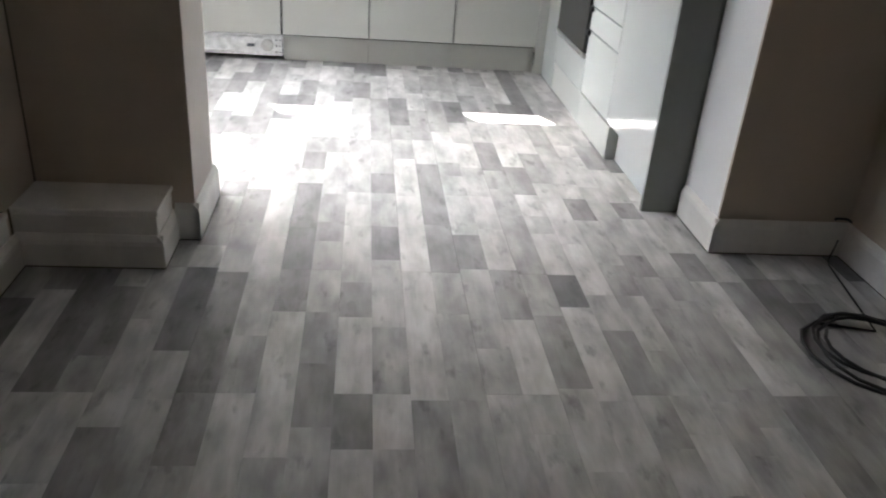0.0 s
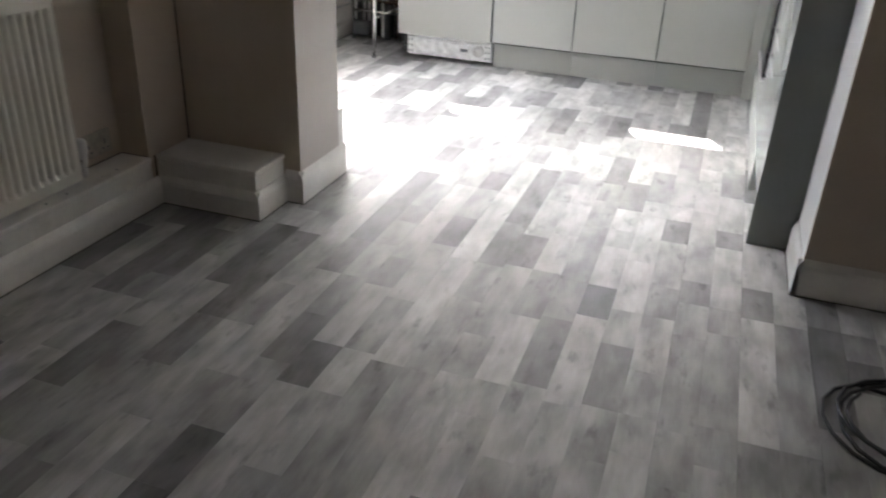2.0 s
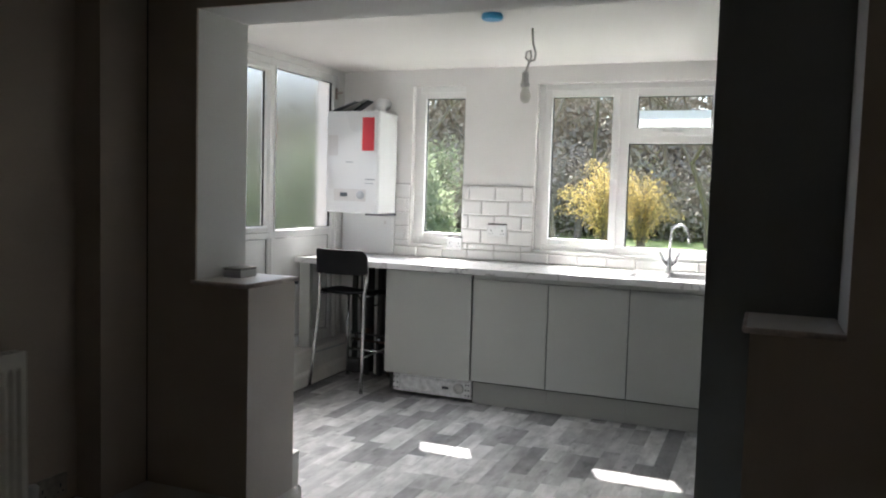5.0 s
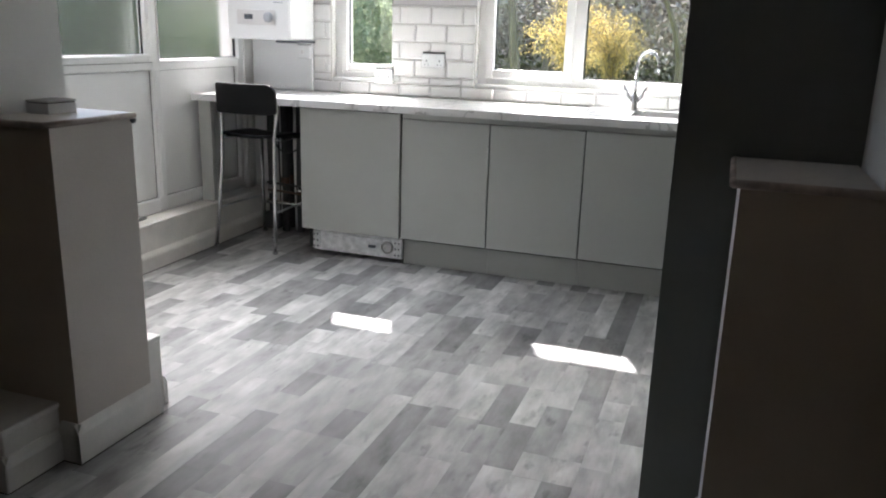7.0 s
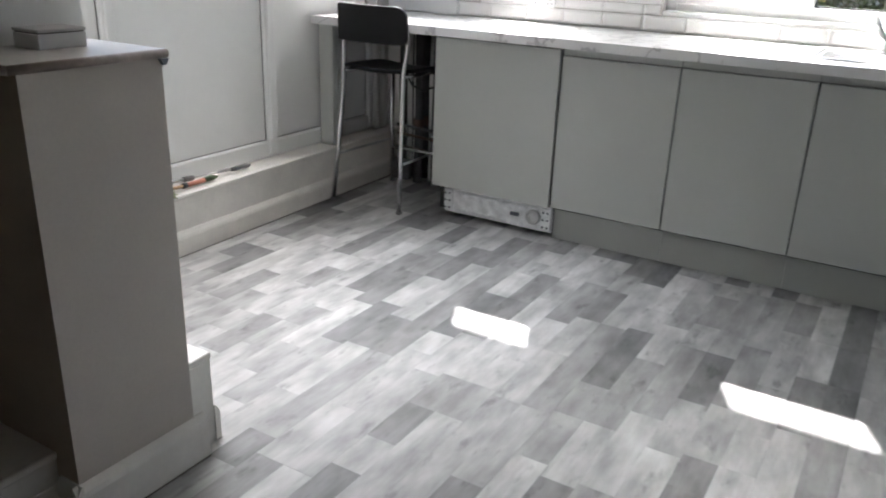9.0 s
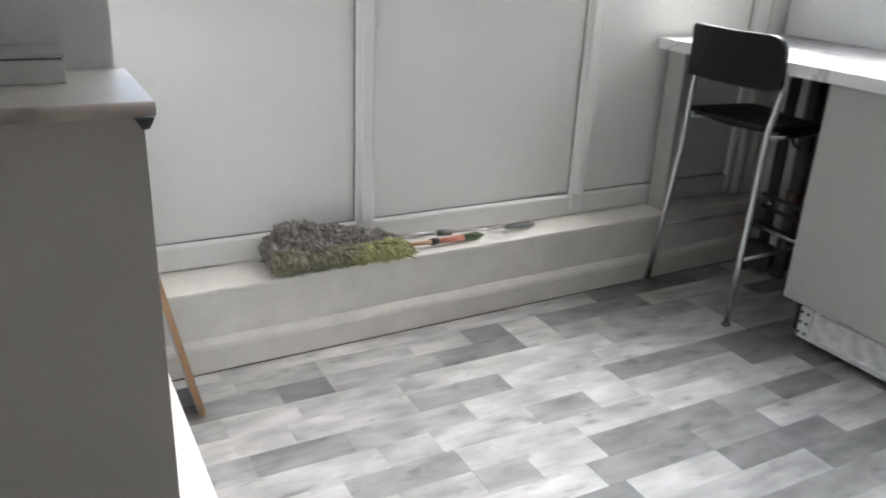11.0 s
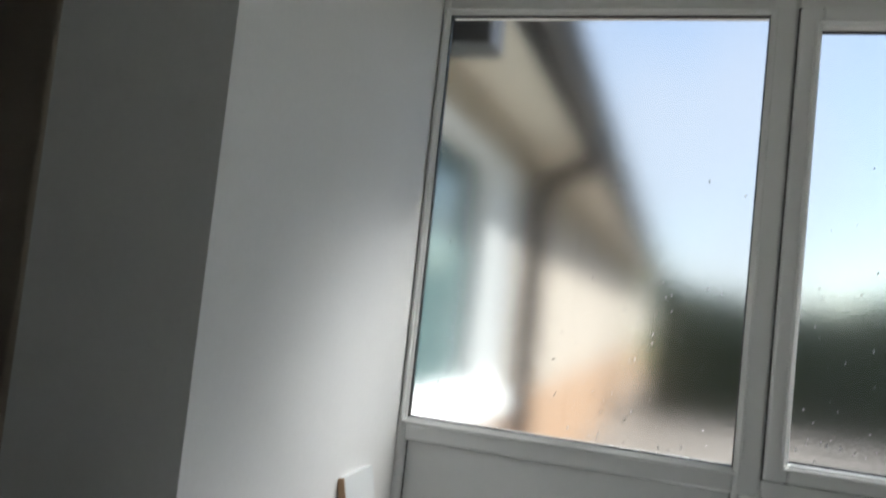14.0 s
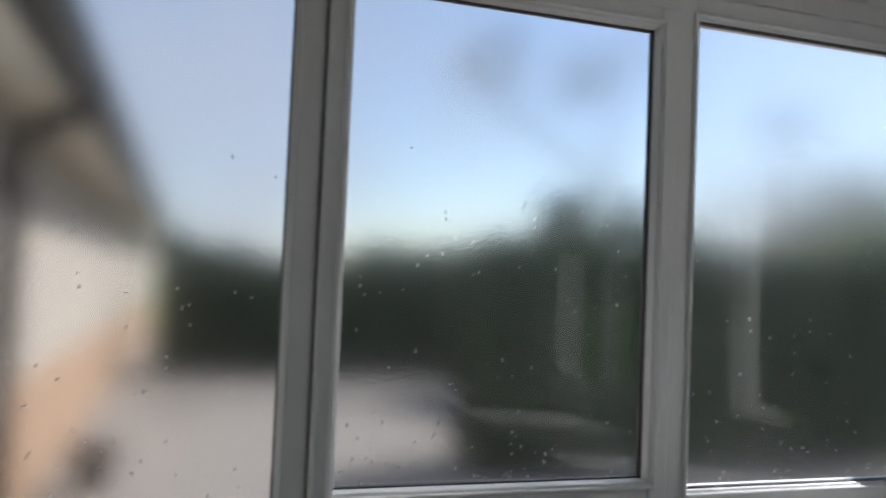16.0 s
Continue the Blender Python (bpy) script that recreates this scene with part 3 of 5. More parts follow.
def ridge(x0, x1, y0, y1, z0, z1, parent):
    """The raised bead that runs round a pane."""
    o, w = 0.015, 0.008
    bm = boxes((x0, x1, y0 - o, y0 - o + w, z0 - o, z1 + o), (x0, x1, y1 + o - w, y1 + o, z0 - o, z1 + o), (x0, x1, y0 - o + w, y1 + o - w, z0 - o, z0 - o + w), (x0, x1, y0 - o + w, y1 + o - w, z1 + o - w, z1 + o), bevel=0.002)
    return part("glazing_bead", bm, UPVC, parent)


for i, (y0, y1) in enumerate(BAYS):
    if i == 1:
        ridge(GX + 0.012, GX + 0.028, y0 + 0.05, y1 - 0.05, 1.128, 2.128, window_side)
    else:
        ridge(GX - 0.006, GX + 0.010, y0, y1, 1.10, 2.165, window_side)
    if i == 1:
        glazing_bead(GX - 0.008, GX - 0.0015, y0 - 0.002, y1 + 0.002, 1.081, 2.179, 0.004, window_side, "sash_gap", PANELGAP)
        sash = part("sash", boxes((GX - 0.04, GX + 0.018, y0 + 0.002, y0 + 0.05, 1.085, 2.175), (GX - 0.04, GX + 0.018, y1 - 0.05, y1 - 0.002, 1.085, 2.175),
                                  (GX - 0.04, GX + 0.018, y0 + 0.05, y1 - 0.05, 1.085, 1.128), (GX - 0.04, GX + 0.018, y0 + 0.05, y1 - 0.05, 2.128, 2.175), bevel=0.006, segs=2), UPVC, window_side)
        glazing_bead(GX - 0.03, GX - 0.013, y0 + 0.0475, y1 - 0.0475, 1.1255, 2.1305, 0.0055, window_side, "glazing_seal", SEAL)
        pane("pane", GX - 0.02, y0 + 0.046, y1 - 0.046, 1.124, 2.132, window_side, (GLASS, FROST))
    else:
        glazing_bead(GX - 0.03, GX - 0.010, y0 - 0.002, y1 + 0.002, 1.098, 2.167, 0.004, window_side, "glazing_seal", SEAL)
        pane("pane", GX - 0.026, y0, y1, 1.10, 2.165, window_side, (GLASS, FROST))


# ---- rear windows ----
def ybar(x0, x1, z0, z1, y0=6.085, y1=6.15):
    return boxes((x0, x1, y0, y1, z0, z1), bevel=0.006, segs=2)


def rear_pane(x0, x1, z0, z1, parent):
    ob = part("pane", boxes((x0, x1, 6.118, 6.124, z0, z1)), GLASS, parent)
    ob.visible_shadow = False
    bm = bmesh.new()
    w = 0.007
    for a in ((x0, x0 + w, z0, z1), (x1 - w, x1, z0, z1), (x0 + w, x1 - w, z0, z0 + w), (x0 + w, x1 - w, z1 - w, z1)):
        box(bm, a[0], a[1], 6.104, 6.117, a[2], a[3])
    part("glazing_seal", bm, SEAL, parent)
    return ob


def ring(name, x0, x1, z0, z1, w, parent, y0=6.085, y1=6.15):
    bm = boxes((x0, x0 + w, y0, y1, z0, z1), (x1 - w, x1, y0, y1, z0, z1), (x0 + w, x1 - w, y0, y1, z0, z0 + w), (x0 + w, x1 - w, y0, y1, z1 - w, z1), bevel=0.005, segs=2)
    return part(name, bm, UPVC, parent)


window_small = tagged(new("window_2"), "narrow white plastic window over the worktop", "window", "", "structure")
ring("window_frame", S_X0, S_X1 + 0.005, S_Z0 + 0.02, S_Z1, 0.045, window_small)
ring("sash", S_X0 + 0.04, S_X1 - 0.035, S_Z0 + 0.06, S_Z1 - 0.04, 0.045, window_small, 6.075, 6.14)
rear_pane(S_X0 + 0.083, S_X1 - 0.045, S_Z0 + 0.105, S_Z1 - 0.085, window_small)
part("window_sill", boxes((S_X0, S_XI, 6.032, 6.085, S_Z0 - 0.002, S_Z0 + 0.02), bevel=0.004), UPVC, window_small)
window_large = tagged(new("window_3"), "wide white plastic kitchen window over the sink with a top vent", "window", "", "structure")
ring("window_frame", B_X0, B_X1, S_Z0 + 0.02, B_Z1, 0.05, window_large)
part("mullion", ybar(0.655, 0.725, S_Z0 + 0.068, B_Z1 - 0.048), UPVC, window_large)
part("transom", ybar(0.723, B_X1 - 0.048, 1.745, 1.80), UPVC, window_large)
ring("sash", 0.145, 0.665, 1.03, 2.11, 0.05, window_large, 6.07, 6.14)
ring("vent_sash", 0.725, B_X1 - 0.04, 1.795, 2.11, 0.052, window_large, 6.07, 6.14)
rear_pane(0.193, 0.617, 1.078, 2.062, window_large)
rear_pane(0.775, B_X1 - 0.09, 1.845, 2.06, window_large)
# pale sheet added for the whitish reflection on the lower vent pane
part("vent_reflection", boxes((0.785, B_X1 - 0.10, 6.1145, 6.1155, 1.855, 1.965)), PALEREFLECTION, window_large, "white sheet standing for a reflection on the lower vent pane")
rear_pane(0.727, B_X1 - 0.052, 1.046, 1.744, window_large)
part("window_sill", boxes((B_X0, B_X1, 6.032, 6.085, S_Z0 - 0.002, S_Z0 + 0.02), bevel=0.004), UPVC, window_large)
handle = part("handle", boxes((0.638, 0.655, 6.04, 6.068, 1.50, 1.62), bevel=0.004), UPVC, window_large, "white window handle")
part("vent_handle", boxes((0.95, 1.08, 6.04, 6.068, 1.808, 1.826), bevel=0.004), UPVC, window_large, "white window handle")

# ---- fitted kitchen: base units, worktop ----
DOOR_Y = 5.442


def base_unit(x0, x1):
    t = thing("base_cabinet", ((x0 + x1) / 2, 5.74, 0), "sage-grey handleless base cabinet under the marble worktop", "cabinet", "base cabinets")
    part("body", boxes((x0 + 0.001, x1 - 0.001, DOOR_Y + 0.022, 6.02, 0.15, 0.858)), DARKGAP, t)
    part("door", boxes((x0 + 0.0032, x1 - 0.0032, DOOR_Y, DOOR_Y + 0.019, 0.16, 0.826), bevel=0.0015), CAB, t)
    part("finger_rail", boxes((x0 + 0.001, x1 - 0.001, DOOR_Y + 0.012, DOOR_Y + 0.021, 0.828, 0.858)), CAB, t, "grey handle rail under the worktop")
    part("plinth", boxes((x0 + 0.001, x1 - 0.001, 5.50, 5.518, 0, 0.15)), CAB, t)
    return t


for k in range(3):
    base_unit(-0.122 + 0.5 * k, 0.378 + 0.5 * k)
filler = single("corner_filler", boxes((1.379, 1.452, DOOR_Y + 0.001, DOOR_Y + 0.02, 0.0, 0.857), bevel=0.0015), CAB, "narrow sage-grey corner filler panel beside the tall units", "filler panel")

dw = thing("dishwasher", (-0.43, 5.74, 0), "integrated dishwasher with a sage-grey door and exposed metal base", "dishwasher")
part("body", boxes((-0.728, -0.124, 5.50, 6.02, 0.03, 0.857)), DARKGAP, dw)
part("door", boxes((-0.745, -0.131, DOOR_Y, DOOR_Y + 0.02, 0.155, 0.85), bevel=0.0015), CAB, dw)
base = part("base_plate", boxes((-0.69, -0.122, 5.478, 5.498, 0.025, 0.15), bevel=0.002), GALV, dw, "bare galvanised metal base plate")
part("bracket", boxes((-0.688, -0.64, 5.468, 5.477, 0.035, 0.14), bevel=0.003), GALV, base)
part("bracket", boxes((-0.17, -0.124, 5.468, 5.477, 0.035, 0.14), bevel=0.003), GALV, base)
part("rib", boxes((-0.62, -0.19, 5.470, 5.477, 0.12, 0.135), (-0.62, -0.36, 5.470, 5.477, 0.04, 0.052), bevel=0.003), GALV, base)
part("latch", boxes((-0.33, -0.285, 5.468, 5.477, 0.075, 0.092), bevel=0.002), DARKPRINT, base, "dark latch on the base plate")
bm = bmesh.new()
lathe(bm, [(0.036, 5.477), (0.036, 5.466), (0.028, 5.462), (0.020, 5.466)], -0.212, 0.088, 20, 'y')
part("cap", bm, STEEL, base)
for x in (-0.678, -0.655, -0.16, -0.138):
    for z in (0.05, 0.085, 0.12):
        bm = bmesh.new()
        lathe(bm, [(0.005, 5.467), (0.005, 5.463)], x, z, 8, 'y')
        part("screw", bm, DARKPRINT, base)

worktop = thing("worktop", (0.0, 5.73, 0.86), "white marble-effect laminate worktop along the window wall", "worktop")
SINK = (0.80, 1.42, 5.53, 5.94)
bm = bmesh.new()
ring_o = [(-1.428, 5.380), (2.04, 5.380), (2.04, 6.026), (-1.428, 6.026)]
ring_i = [(SINK[0], SINK[2]), (SINK[1], SINK[2]), (SINK[1], SINK[3]), (SINK[0], SINK[3])]
lo_o, hi_o, lo_i, hi_i = [[bm.verts.new((x, y, z)) for x, y in rg] for rg, z in ((ring_o, 0.862), (ring_o, 0.9), (ring_i, 0.862), (ring_i, 0.9))]
for k in range(4):
    j = (k + 1) % 4
    bm.faces.new((hi_o[k], hi_o[j], hi_i[j], hi_i[k]))
    bm.faces.new((lo_o[j], lo_o[k], lo_i[k], lo_i[j]))
    bm.faces.new((lo_o[k], lo_o[j], hi_o[j], hi_o[k]))
    bm.faces.new((hi_i[k], hi_i[j], lo_i[j], lo_i[k]))
part("slab", bm, MARBLE, worktop)
part("support_post", boxes((-1.42, -1.335, 5.43, 5.47, 0.257, 0.861), bevel=0.002), CAB, worktop, "grey painted support board")

# sink and mixer tap
sink = thing("sink", (1.11, 5.73, 0.9), "stainless steel inset sink with drainer", "sink")
bm = bmesh.new()
x0, x1, y0, y1 = SINK
for b in ((x0 - 0.012, x0 + 0.02, y0 - 0.012, y1 + 0.012), (x1 - 0.02, x1 + 0.012, y0 - 0.012, y1 + 0.012), (x0 + 0.02, x1 - 0.02, y0 - 0.012, y0 + 0.02), (x0 + 0.02, x1 - 0.02, y1 - 0.02, y1 + 0.012)):
    box(bm, *b, 0.9005, 0.906, bevel=0.0015)
part("rim", bm, STEEL, sink)
drain = part("drainer", boxes((x0 + 0.021, 1.05, y0 + 0.021, y1 - 0.021, 0.893, 0.899)), STEEL, sink)
for k in range(8):
    part("rib", boxes((x0 + 0.04, 1.03, y0 + 0.05 + 0.04 * k, y0 + 0.06 + 0.04 * k, 0.8991, 0.9021), bevel=0.001), STEEL, drain)
part("bowl", boxes((1.052, x1 - 0.021, y0 + 0.021, y1 - 0.021, 0.745, 0.75), (1.052, 1.058, y0 + 0.021, y1 - 0.021, 0.751, 0.899), (x1 - 0.027, x1 - 0.021, y0 + 0.021, y1 - 0.021, 0.751, 0.899), (1.059, x1 - 0.028, y0 + 0.021, y0 + 0.027, 0.751, 0.899), (1.059, x1 - 0.028, y1 - 0.027, y1 - 0.021, 0.751, 0.899)), STEEL, sink)
TAP = (1.045, 5.955)
tap = thing("mixer_tap", (TAP[0], TAP[1], 0.9), "chrome swan-neck kitchen mixer tap with two levers", "tap")
bm = bmesh.new()
lathe(bm, [(0.026, 0.9005), (0.026, 0.908), (0.019, 0.914), (0.019, 0.985), (0.013, 0.995)], *TAP)
part("body", bm, CHROME, tap, smooth=True)
bm = bmesh.new()
pts = [(TAP[0], TAP[1], 0.99), (TAP[0], TAP[1], 1.14)] + [(TAP[0] + (0.075 - 0.075 * math.cos(a)) * 0.8, TAP[1] - (0.075 - 0.075 * math.cos(a)) * 0.6, 1.14 + 0.075 * math.sin(a)) for a in [math.pi * k / 10 for k in range(1, 11)]]
pts.append((pts[-1][0], pts[-1][1], 1.10))
tube(bm, pts, 0.0095, 12)
part("spout", bm, CHROME, tap, smooth=True)
for s in (-1, 1):
    bm = bmesh.new()
    tube(bm, [(TAP[0] + s * 0.015, TAP[1], 0.955), (TAP[0] + s * 0.035, TAP[1] - 0.01, 0.975), (TAP[0] + s * 0.062, TAP[1] - 0.02, 1.035)], [0.013, 0.011, 0.006], 10)
    part("lever", bm, CHROME, tap, smooth=True)

# tall units along the side wall, with the oven
TX = 1.43


def tall_front(y0, y1, z0, z1, mat_=CABGLOSS):
    return boxes((TX, TX + 0.019, y0 + 0.002, y1 - 0.002, z0 + 0.002, z1 - 0.002), bevel=0.002)


larder = thing("larder_unit", (1.74, 3.73, 0), "tall gloss sage-grey larder unit beside the opening", "cabinet", "tall units")
part("end_panel", boxes((TX - 0.002, 2.04, 3.425, 3.443, 0.0, 2.262)), ENDPANEL, larder, "matt grey end panel facing the dining room, darker than the doors")
part("body", boxes((TX + 0.022, 2.04, 3.445, 4.024, 0.159, 2.2)), DARKGAP, larder)
part("door", tall_front(3.445, 4.024, 0.16, 1.3), CABGLOSS, larder)
part("upper_door", tall_front(3.445, 4.024, 1.302, 2.2), CABGLOSS, larder)
part("plinth", boxes((TX + 0.05, TX + 0.066, 3.445, 3.985, 0.001, 0.158)), CABGLOSS, larder)
drawers = thing("drawer_unit", (1.74, 4.275, 0), "tall gloss sage-grey unit with a door and drawers", "cabinet", "tall units")
part("body", boxes((TX + 0.022, 2.04, 4.028, 4.522, 0.15, 2.2)), DARKGAP, drawers)
for z0, z1, nm in ((0.16, 0.460, "door"), (0.463, 0.570, "drawer"), (0.573, 0.865, "drawer"), (0.868, 1.35, "door"), (1.36, 2.2, "upper_door")):
    d = part(nm, tall_front(4.028, 4.522, z0, z1), CABGLOSS, drawers)
    if z1 < 0.9:
        part("handle", boxes((TX - 0.016, TX - 0.001, 4.485, 4.515, z1 - 0.02, z1 + 0.006), bevel=0.003), BLACKPL, d, "small black handle")
part("plinth", boxes((TX + 0.003, TX + 0.062, 3.99, 4.522, 0.001, 0.149)), CAB, drawers)
ovenunit = thing("oven_housing", (1.74, 4.83, 0), "tall gloss sage-grey oven housing unit", "cabinet", "tall units")
part("body", boxes((TX + 0.022, 2.04, 4.526, 5.142, 0.15, 0.318), (TX + 0.022, 2.04, 4.526, 5.142, 0.925, 2.2), (TX + 0.022, 2.04, 4.526, 4.54, 0.319, 0.924), (TX + 0.022, 2.04, 5.128, 5.142, 0.319, 0.924)), DARKGAP, ovenunit)
part("lower_panel", tall_front(4.526, 5.142, 0.15, 0.318), CABGLOSS, ovenunit)
part("upper_door", tall_front(4.526, 5.142, 0.93, 2.2), CABGLOSS, ovenunit)
part("plinth", boxes((TX + 0.003, TX + 0.062, 4.526, 5.142, 0.001, 0.149)), CAB, ovenunit)
oven = thing("oven", (1.7, 4.83, 0.32), "built-in black glass oven with a steel handle", "oven")
part("body", boxes((TX + 0.024, 1.98, 4.542, 5.126, 0.321, 0.922)), DARKGAP, oven)
part("door", boxes((TX - 0.012, TX + 0.022, 4.536, 5.132, 0.33, 0.80), bevel=0.003), BLACKGL, oven, "black glass oven door")
part("trim", boxes((TX - 0.016, TX + 0.02, 4.536, 5.132, 0.322, 0.345), bevel=0.002), STEEL, oven)
part("control_panel", boxes((TX - 0.012, TX + 0.022, 4.536, 5.132, 0.806, 0.918), bevel=0.003), STEEL, oven)
handle = part("handle", boxes((TX - 0.060, TX - 0.046, 4.575, 5.095, 0.752, 0.780), bevel=0.004, segs=2), STEEL, oven)
for y in (4.60, 5.07):
    part("standoff", boxes((TX - 0.046, TX - 0.0125, y - 0.013, y + 0.013, 0.754, 0.778), bevel=0.003), BLACKPL, handle, "black handle mount")
for y in (4.68, 4.83, 4.98):
    bm = bmesh.new()
    tube(bm, [(TX - 0.012, y, 0.862), (TX - 0.036, y, 0.862)], [0.021, 0.017], 16)
    part("knob", bm, STEEL, oven)
single("corner_post", boxes((TX, TX + 0.02, 5.146, 5.44, 0.0, 0.857), (TX, TX + 0.02, 5.146, 5.40, 0.9, 2.2), bevel=0.002), CABGLOSS, "sage-grey corner post panel beside the oven housing", "filler panel")
single("cornice_panel", boxes((TX - 0.002, 2.04, 3.446, 5.40, 2.203, 2.262)), CABGLOSS, "sage-grey scribe panel closing the tall units to the ceiling", "filler panel")

# bar stool
stool = thing("bar_stool", (-1.07, 5.57, 0), "black plastic bar stool with a chrome tube frame", "bar stool")
sx0, sx1 = -1.24, -0.85


def back_curve(u):
    return 5.362 - 0.03 * (1 - (2 * u - 1) ** 2)


bm = bmesh.new()
N = 28
grid = []
for i in range(N + 1):
    u = (1 - math.cos(math.pi * i / N)) / 2
    x = sx0 + (sx1 - sx0) * u
    z0, z1 = 0.805, 0.974
    r = 0.014 if u < 0.5 else 0.055
    e = min(u, 1 - u) * (sx1 - sx0)
    drop = r - math.sqrt(max(0, r * r - (r - e) ** 2)) if e < r else 0.0
    y = back_curve(u)
    grid.append([bm.verts.new((x, y - 0.006, z0 + drop * 0.4)), bm.verts.new((x, y - 0.010, z1 - drop)), bm.verts.new((x, y + 0.006, z1 - drop)), bm.verts.new((x, y + 0.010, z0 + drop * 0.4))])
for a, b in zip(grid, grid[1:]):
    for k in range(4):
        bm.faces.new((a[k], a[(k + 1) % 4], b[(k + 1) % 4], b[k]))
bm.faces.new(grid[0][::-1])
bm.faces.new(grid[-1])
bmesh.ops.recalc_face_normals(bm, faces=bm.faces[:])
part("backrest", bm, BLACKPL, stool, "black plastic curved backrest")
bm = bmesh.new()
rows = []
for i in range(11):
    u = i / 10
    row = []
    for j in range(11):
        v = j / 10
        ex, ey = abs(2 * u - 1), abs(2 * v - 1)
        half = 0.185 * (1 - 0.10 * ey ** 6)
        row.append((-1.045 + half * (2 * u - 1), 5.375 + 0.40 * v, 0.675 + 0.012 * ex ** 2 - 0.022 * (v ** 6) + 0.008 * (1 - v) ** 4))
    rows.append(row)
top = [[bm.verts.new(p) for p in r] for r in rows]
bot = [[bm.verts.new((p[0], p[1], p[2] - 0.018)) for p in r] for r in rows]
for i in range(10):
    for j in range(10):
        bm.faces.new((top[i][j], top[i + 1][j], top[i + 1][j + 1], top[i][j + 1]))
        bm.faces.new((bot[i][j], bot[i][j + 1], bot[i + 1][j + 1], bot[i + 1][j]))
for k in range(10):
    bm.faces.new((top[k][0], bot[k][0], bot[k + 1][0], top[k + 1][0]))
    bm.faces.new((top[k][10], top[k + 1][10], bot[k + 1][10], bot[k][10]))
    bm.faces.new((top[0][k], top[0][k + 1], bot[0][k + 1], bot[0][k]))
    bm.faces.new((top[10][k], bot[10][k], bot[10][k + 1], top[10][k + 1]))
part("seat", bm, BLACKPL, stool, "black plastic moulded seat", smooth=True)
for s, xf, xs, xt in ((-1, -1.275, -1.215, -1.232), (1, -0.870, -0.868, -0.848)):
    bm = bmesh.new()
    tube(bm, [(xf, 5.347, 0.012), (xf * 0.55 + xs * 0.45, 5.352, 0.25), (xs * 0.93 + xf * 0.07, 5.360, 0.55), (xs, 5.364, 0.68), (xt - s * 0.008, 5.378, 0.79), (xt - s * 0.012, 5.379, 0.87)], 0.011, 12)
    leg = part("leg", bm, CHROME, stool, smooth=True)
    part("foot", boxes((xf - 0.013, xf + 0.013, 5.334, 5.36, 0.0, 0.016), bevel=0.004), GREYGRIP, leg)
    bm = bmesh.new()
    xb = -1.23 if s < 0 else -0.88
    tube(bm, [(xb, 5.815, 0.012), (xb, 5.80, 0.3), (xb - s * 0.02, 5.775, 0.655)], 0.011, 12)
    leg = part("leg", bm, CHROME, stool, smooth=True)
    part("foot", boxes((xb - 0.013, xb + 0.013, 5.802, 5.828, 0.0, 0.016), bevel=0.004), GREYGRIP, leg)
    bm = bmesh.new()
    tube(bm, [(xs, 5.362, 0.66), (xb - s * 0.02, 5.775, 0.65)], 0.009, 10)
    part("seat_rail", bm, CHROME, stool, smooth=True)
    bm = bmesh.new()
    tube(bm, [(xf * 0.55 + xs * 0.45, 5.352, 0.245), (xb, 5.80, 0.245)], 0.006, 10)
    part("footrest", bm, STEEL, stool, smooth=True)
bm = bmesh.new()
tube(bm, [(-1.23, 5.80, 0.2), (-0.88, 5.80, 0.2)], 0.009, 10)
part("footrest", bm, CHROME, stool, smooth=True)

# fixing left at the end of the glazed side
bracket = thing("curtain_bracket", (-1.41, 5.90, 2.08), "rusty brown curtain bracket screwed to the window frame", "bracket")
part("plate", boxes((-1.4215, -1.414, 5.885, 5.912, 2.05, 2.135), bevel=0.002), WORNSHADE, bracket)
part("arm", boxes((-1.4135, -1.365, 5.892, 5.905, 2.09, 2.104), bevel=0.002), WORNSHADE, bracket)

# boiler and the pipework under it
boiler = thing("boiler", (-1.11, 5.87, 1.21), "white wall-hung combination boiler with a red sticker", "boiler")
part("casing", boxes((-1.388, -0.962, 5.725, 6.024, 1.212, 1.945), bevel=0.012, segs=3), ENAMEL, boiler)
front = part("front_panel", boxes((-1.384, -0.966, 5.714, 5.724, 1.218, 1.94), bevel=0.004), ENAMEL, boiler)
ctl = part("control_panel", boxes((-1.315, -1.055, 5.709, 5.7135, 1.298, 1.385), bevel=0.002), PAPER, boiler, "pale grey control panel")
part("display", boxes((-1.262, -1.205, 5.706, 5.7085, 1.33, 1.358)), DARKPRINT, ctl)
bm = bmesh.new()
lathe(bm, [(0.030, 5.7085), (0.030, 5.700), (0.022, 5.694), (0.022, 5.688), (0.004, 5.686)], -1.098, 1.343, 24, 'y')
part("dial", bm, GREYPRINT, ctl, "grey round dial")
part("sticker", boxes((-1.094, -0.998, 5.7115, 5.7135, 1.66, 1.897)), RED, boiler, "red warning sticker")
part("sticker", boxes((-1.37, -1.29, 5.7115, 5.7135, 1.625, 1.77)), PAPER, boiler, "faded pale sticker")
for q in ((-1.065, -0.985, 1.452, 1.460), (-1.065, -1.0, 1.425, 1.430), (-1.225, -1.165, 1.575, 1.582)):
    part("print", boxes((q[0], q[1], 5.7115, 5.7135, q[2], q[3])), GREYPRINT, boiler)
part("base_bracket", boxes((-1.10, -0.955, 5.79, 6.02, 1.196, 1.211)), DARKPRINT, boiler)
bm = bmesh.new()
tube(bm, [(-1.06, 5.90, 1.946), (-1.06, 5.90, 1.985), (-1.06, 5.925, 2.015), (-1.06, 6.028, 2.02)], [0.05, 0.045, 0.04, 0.04], 18)
part("flue", bm, ENAMEL, boiler, smooth=True)
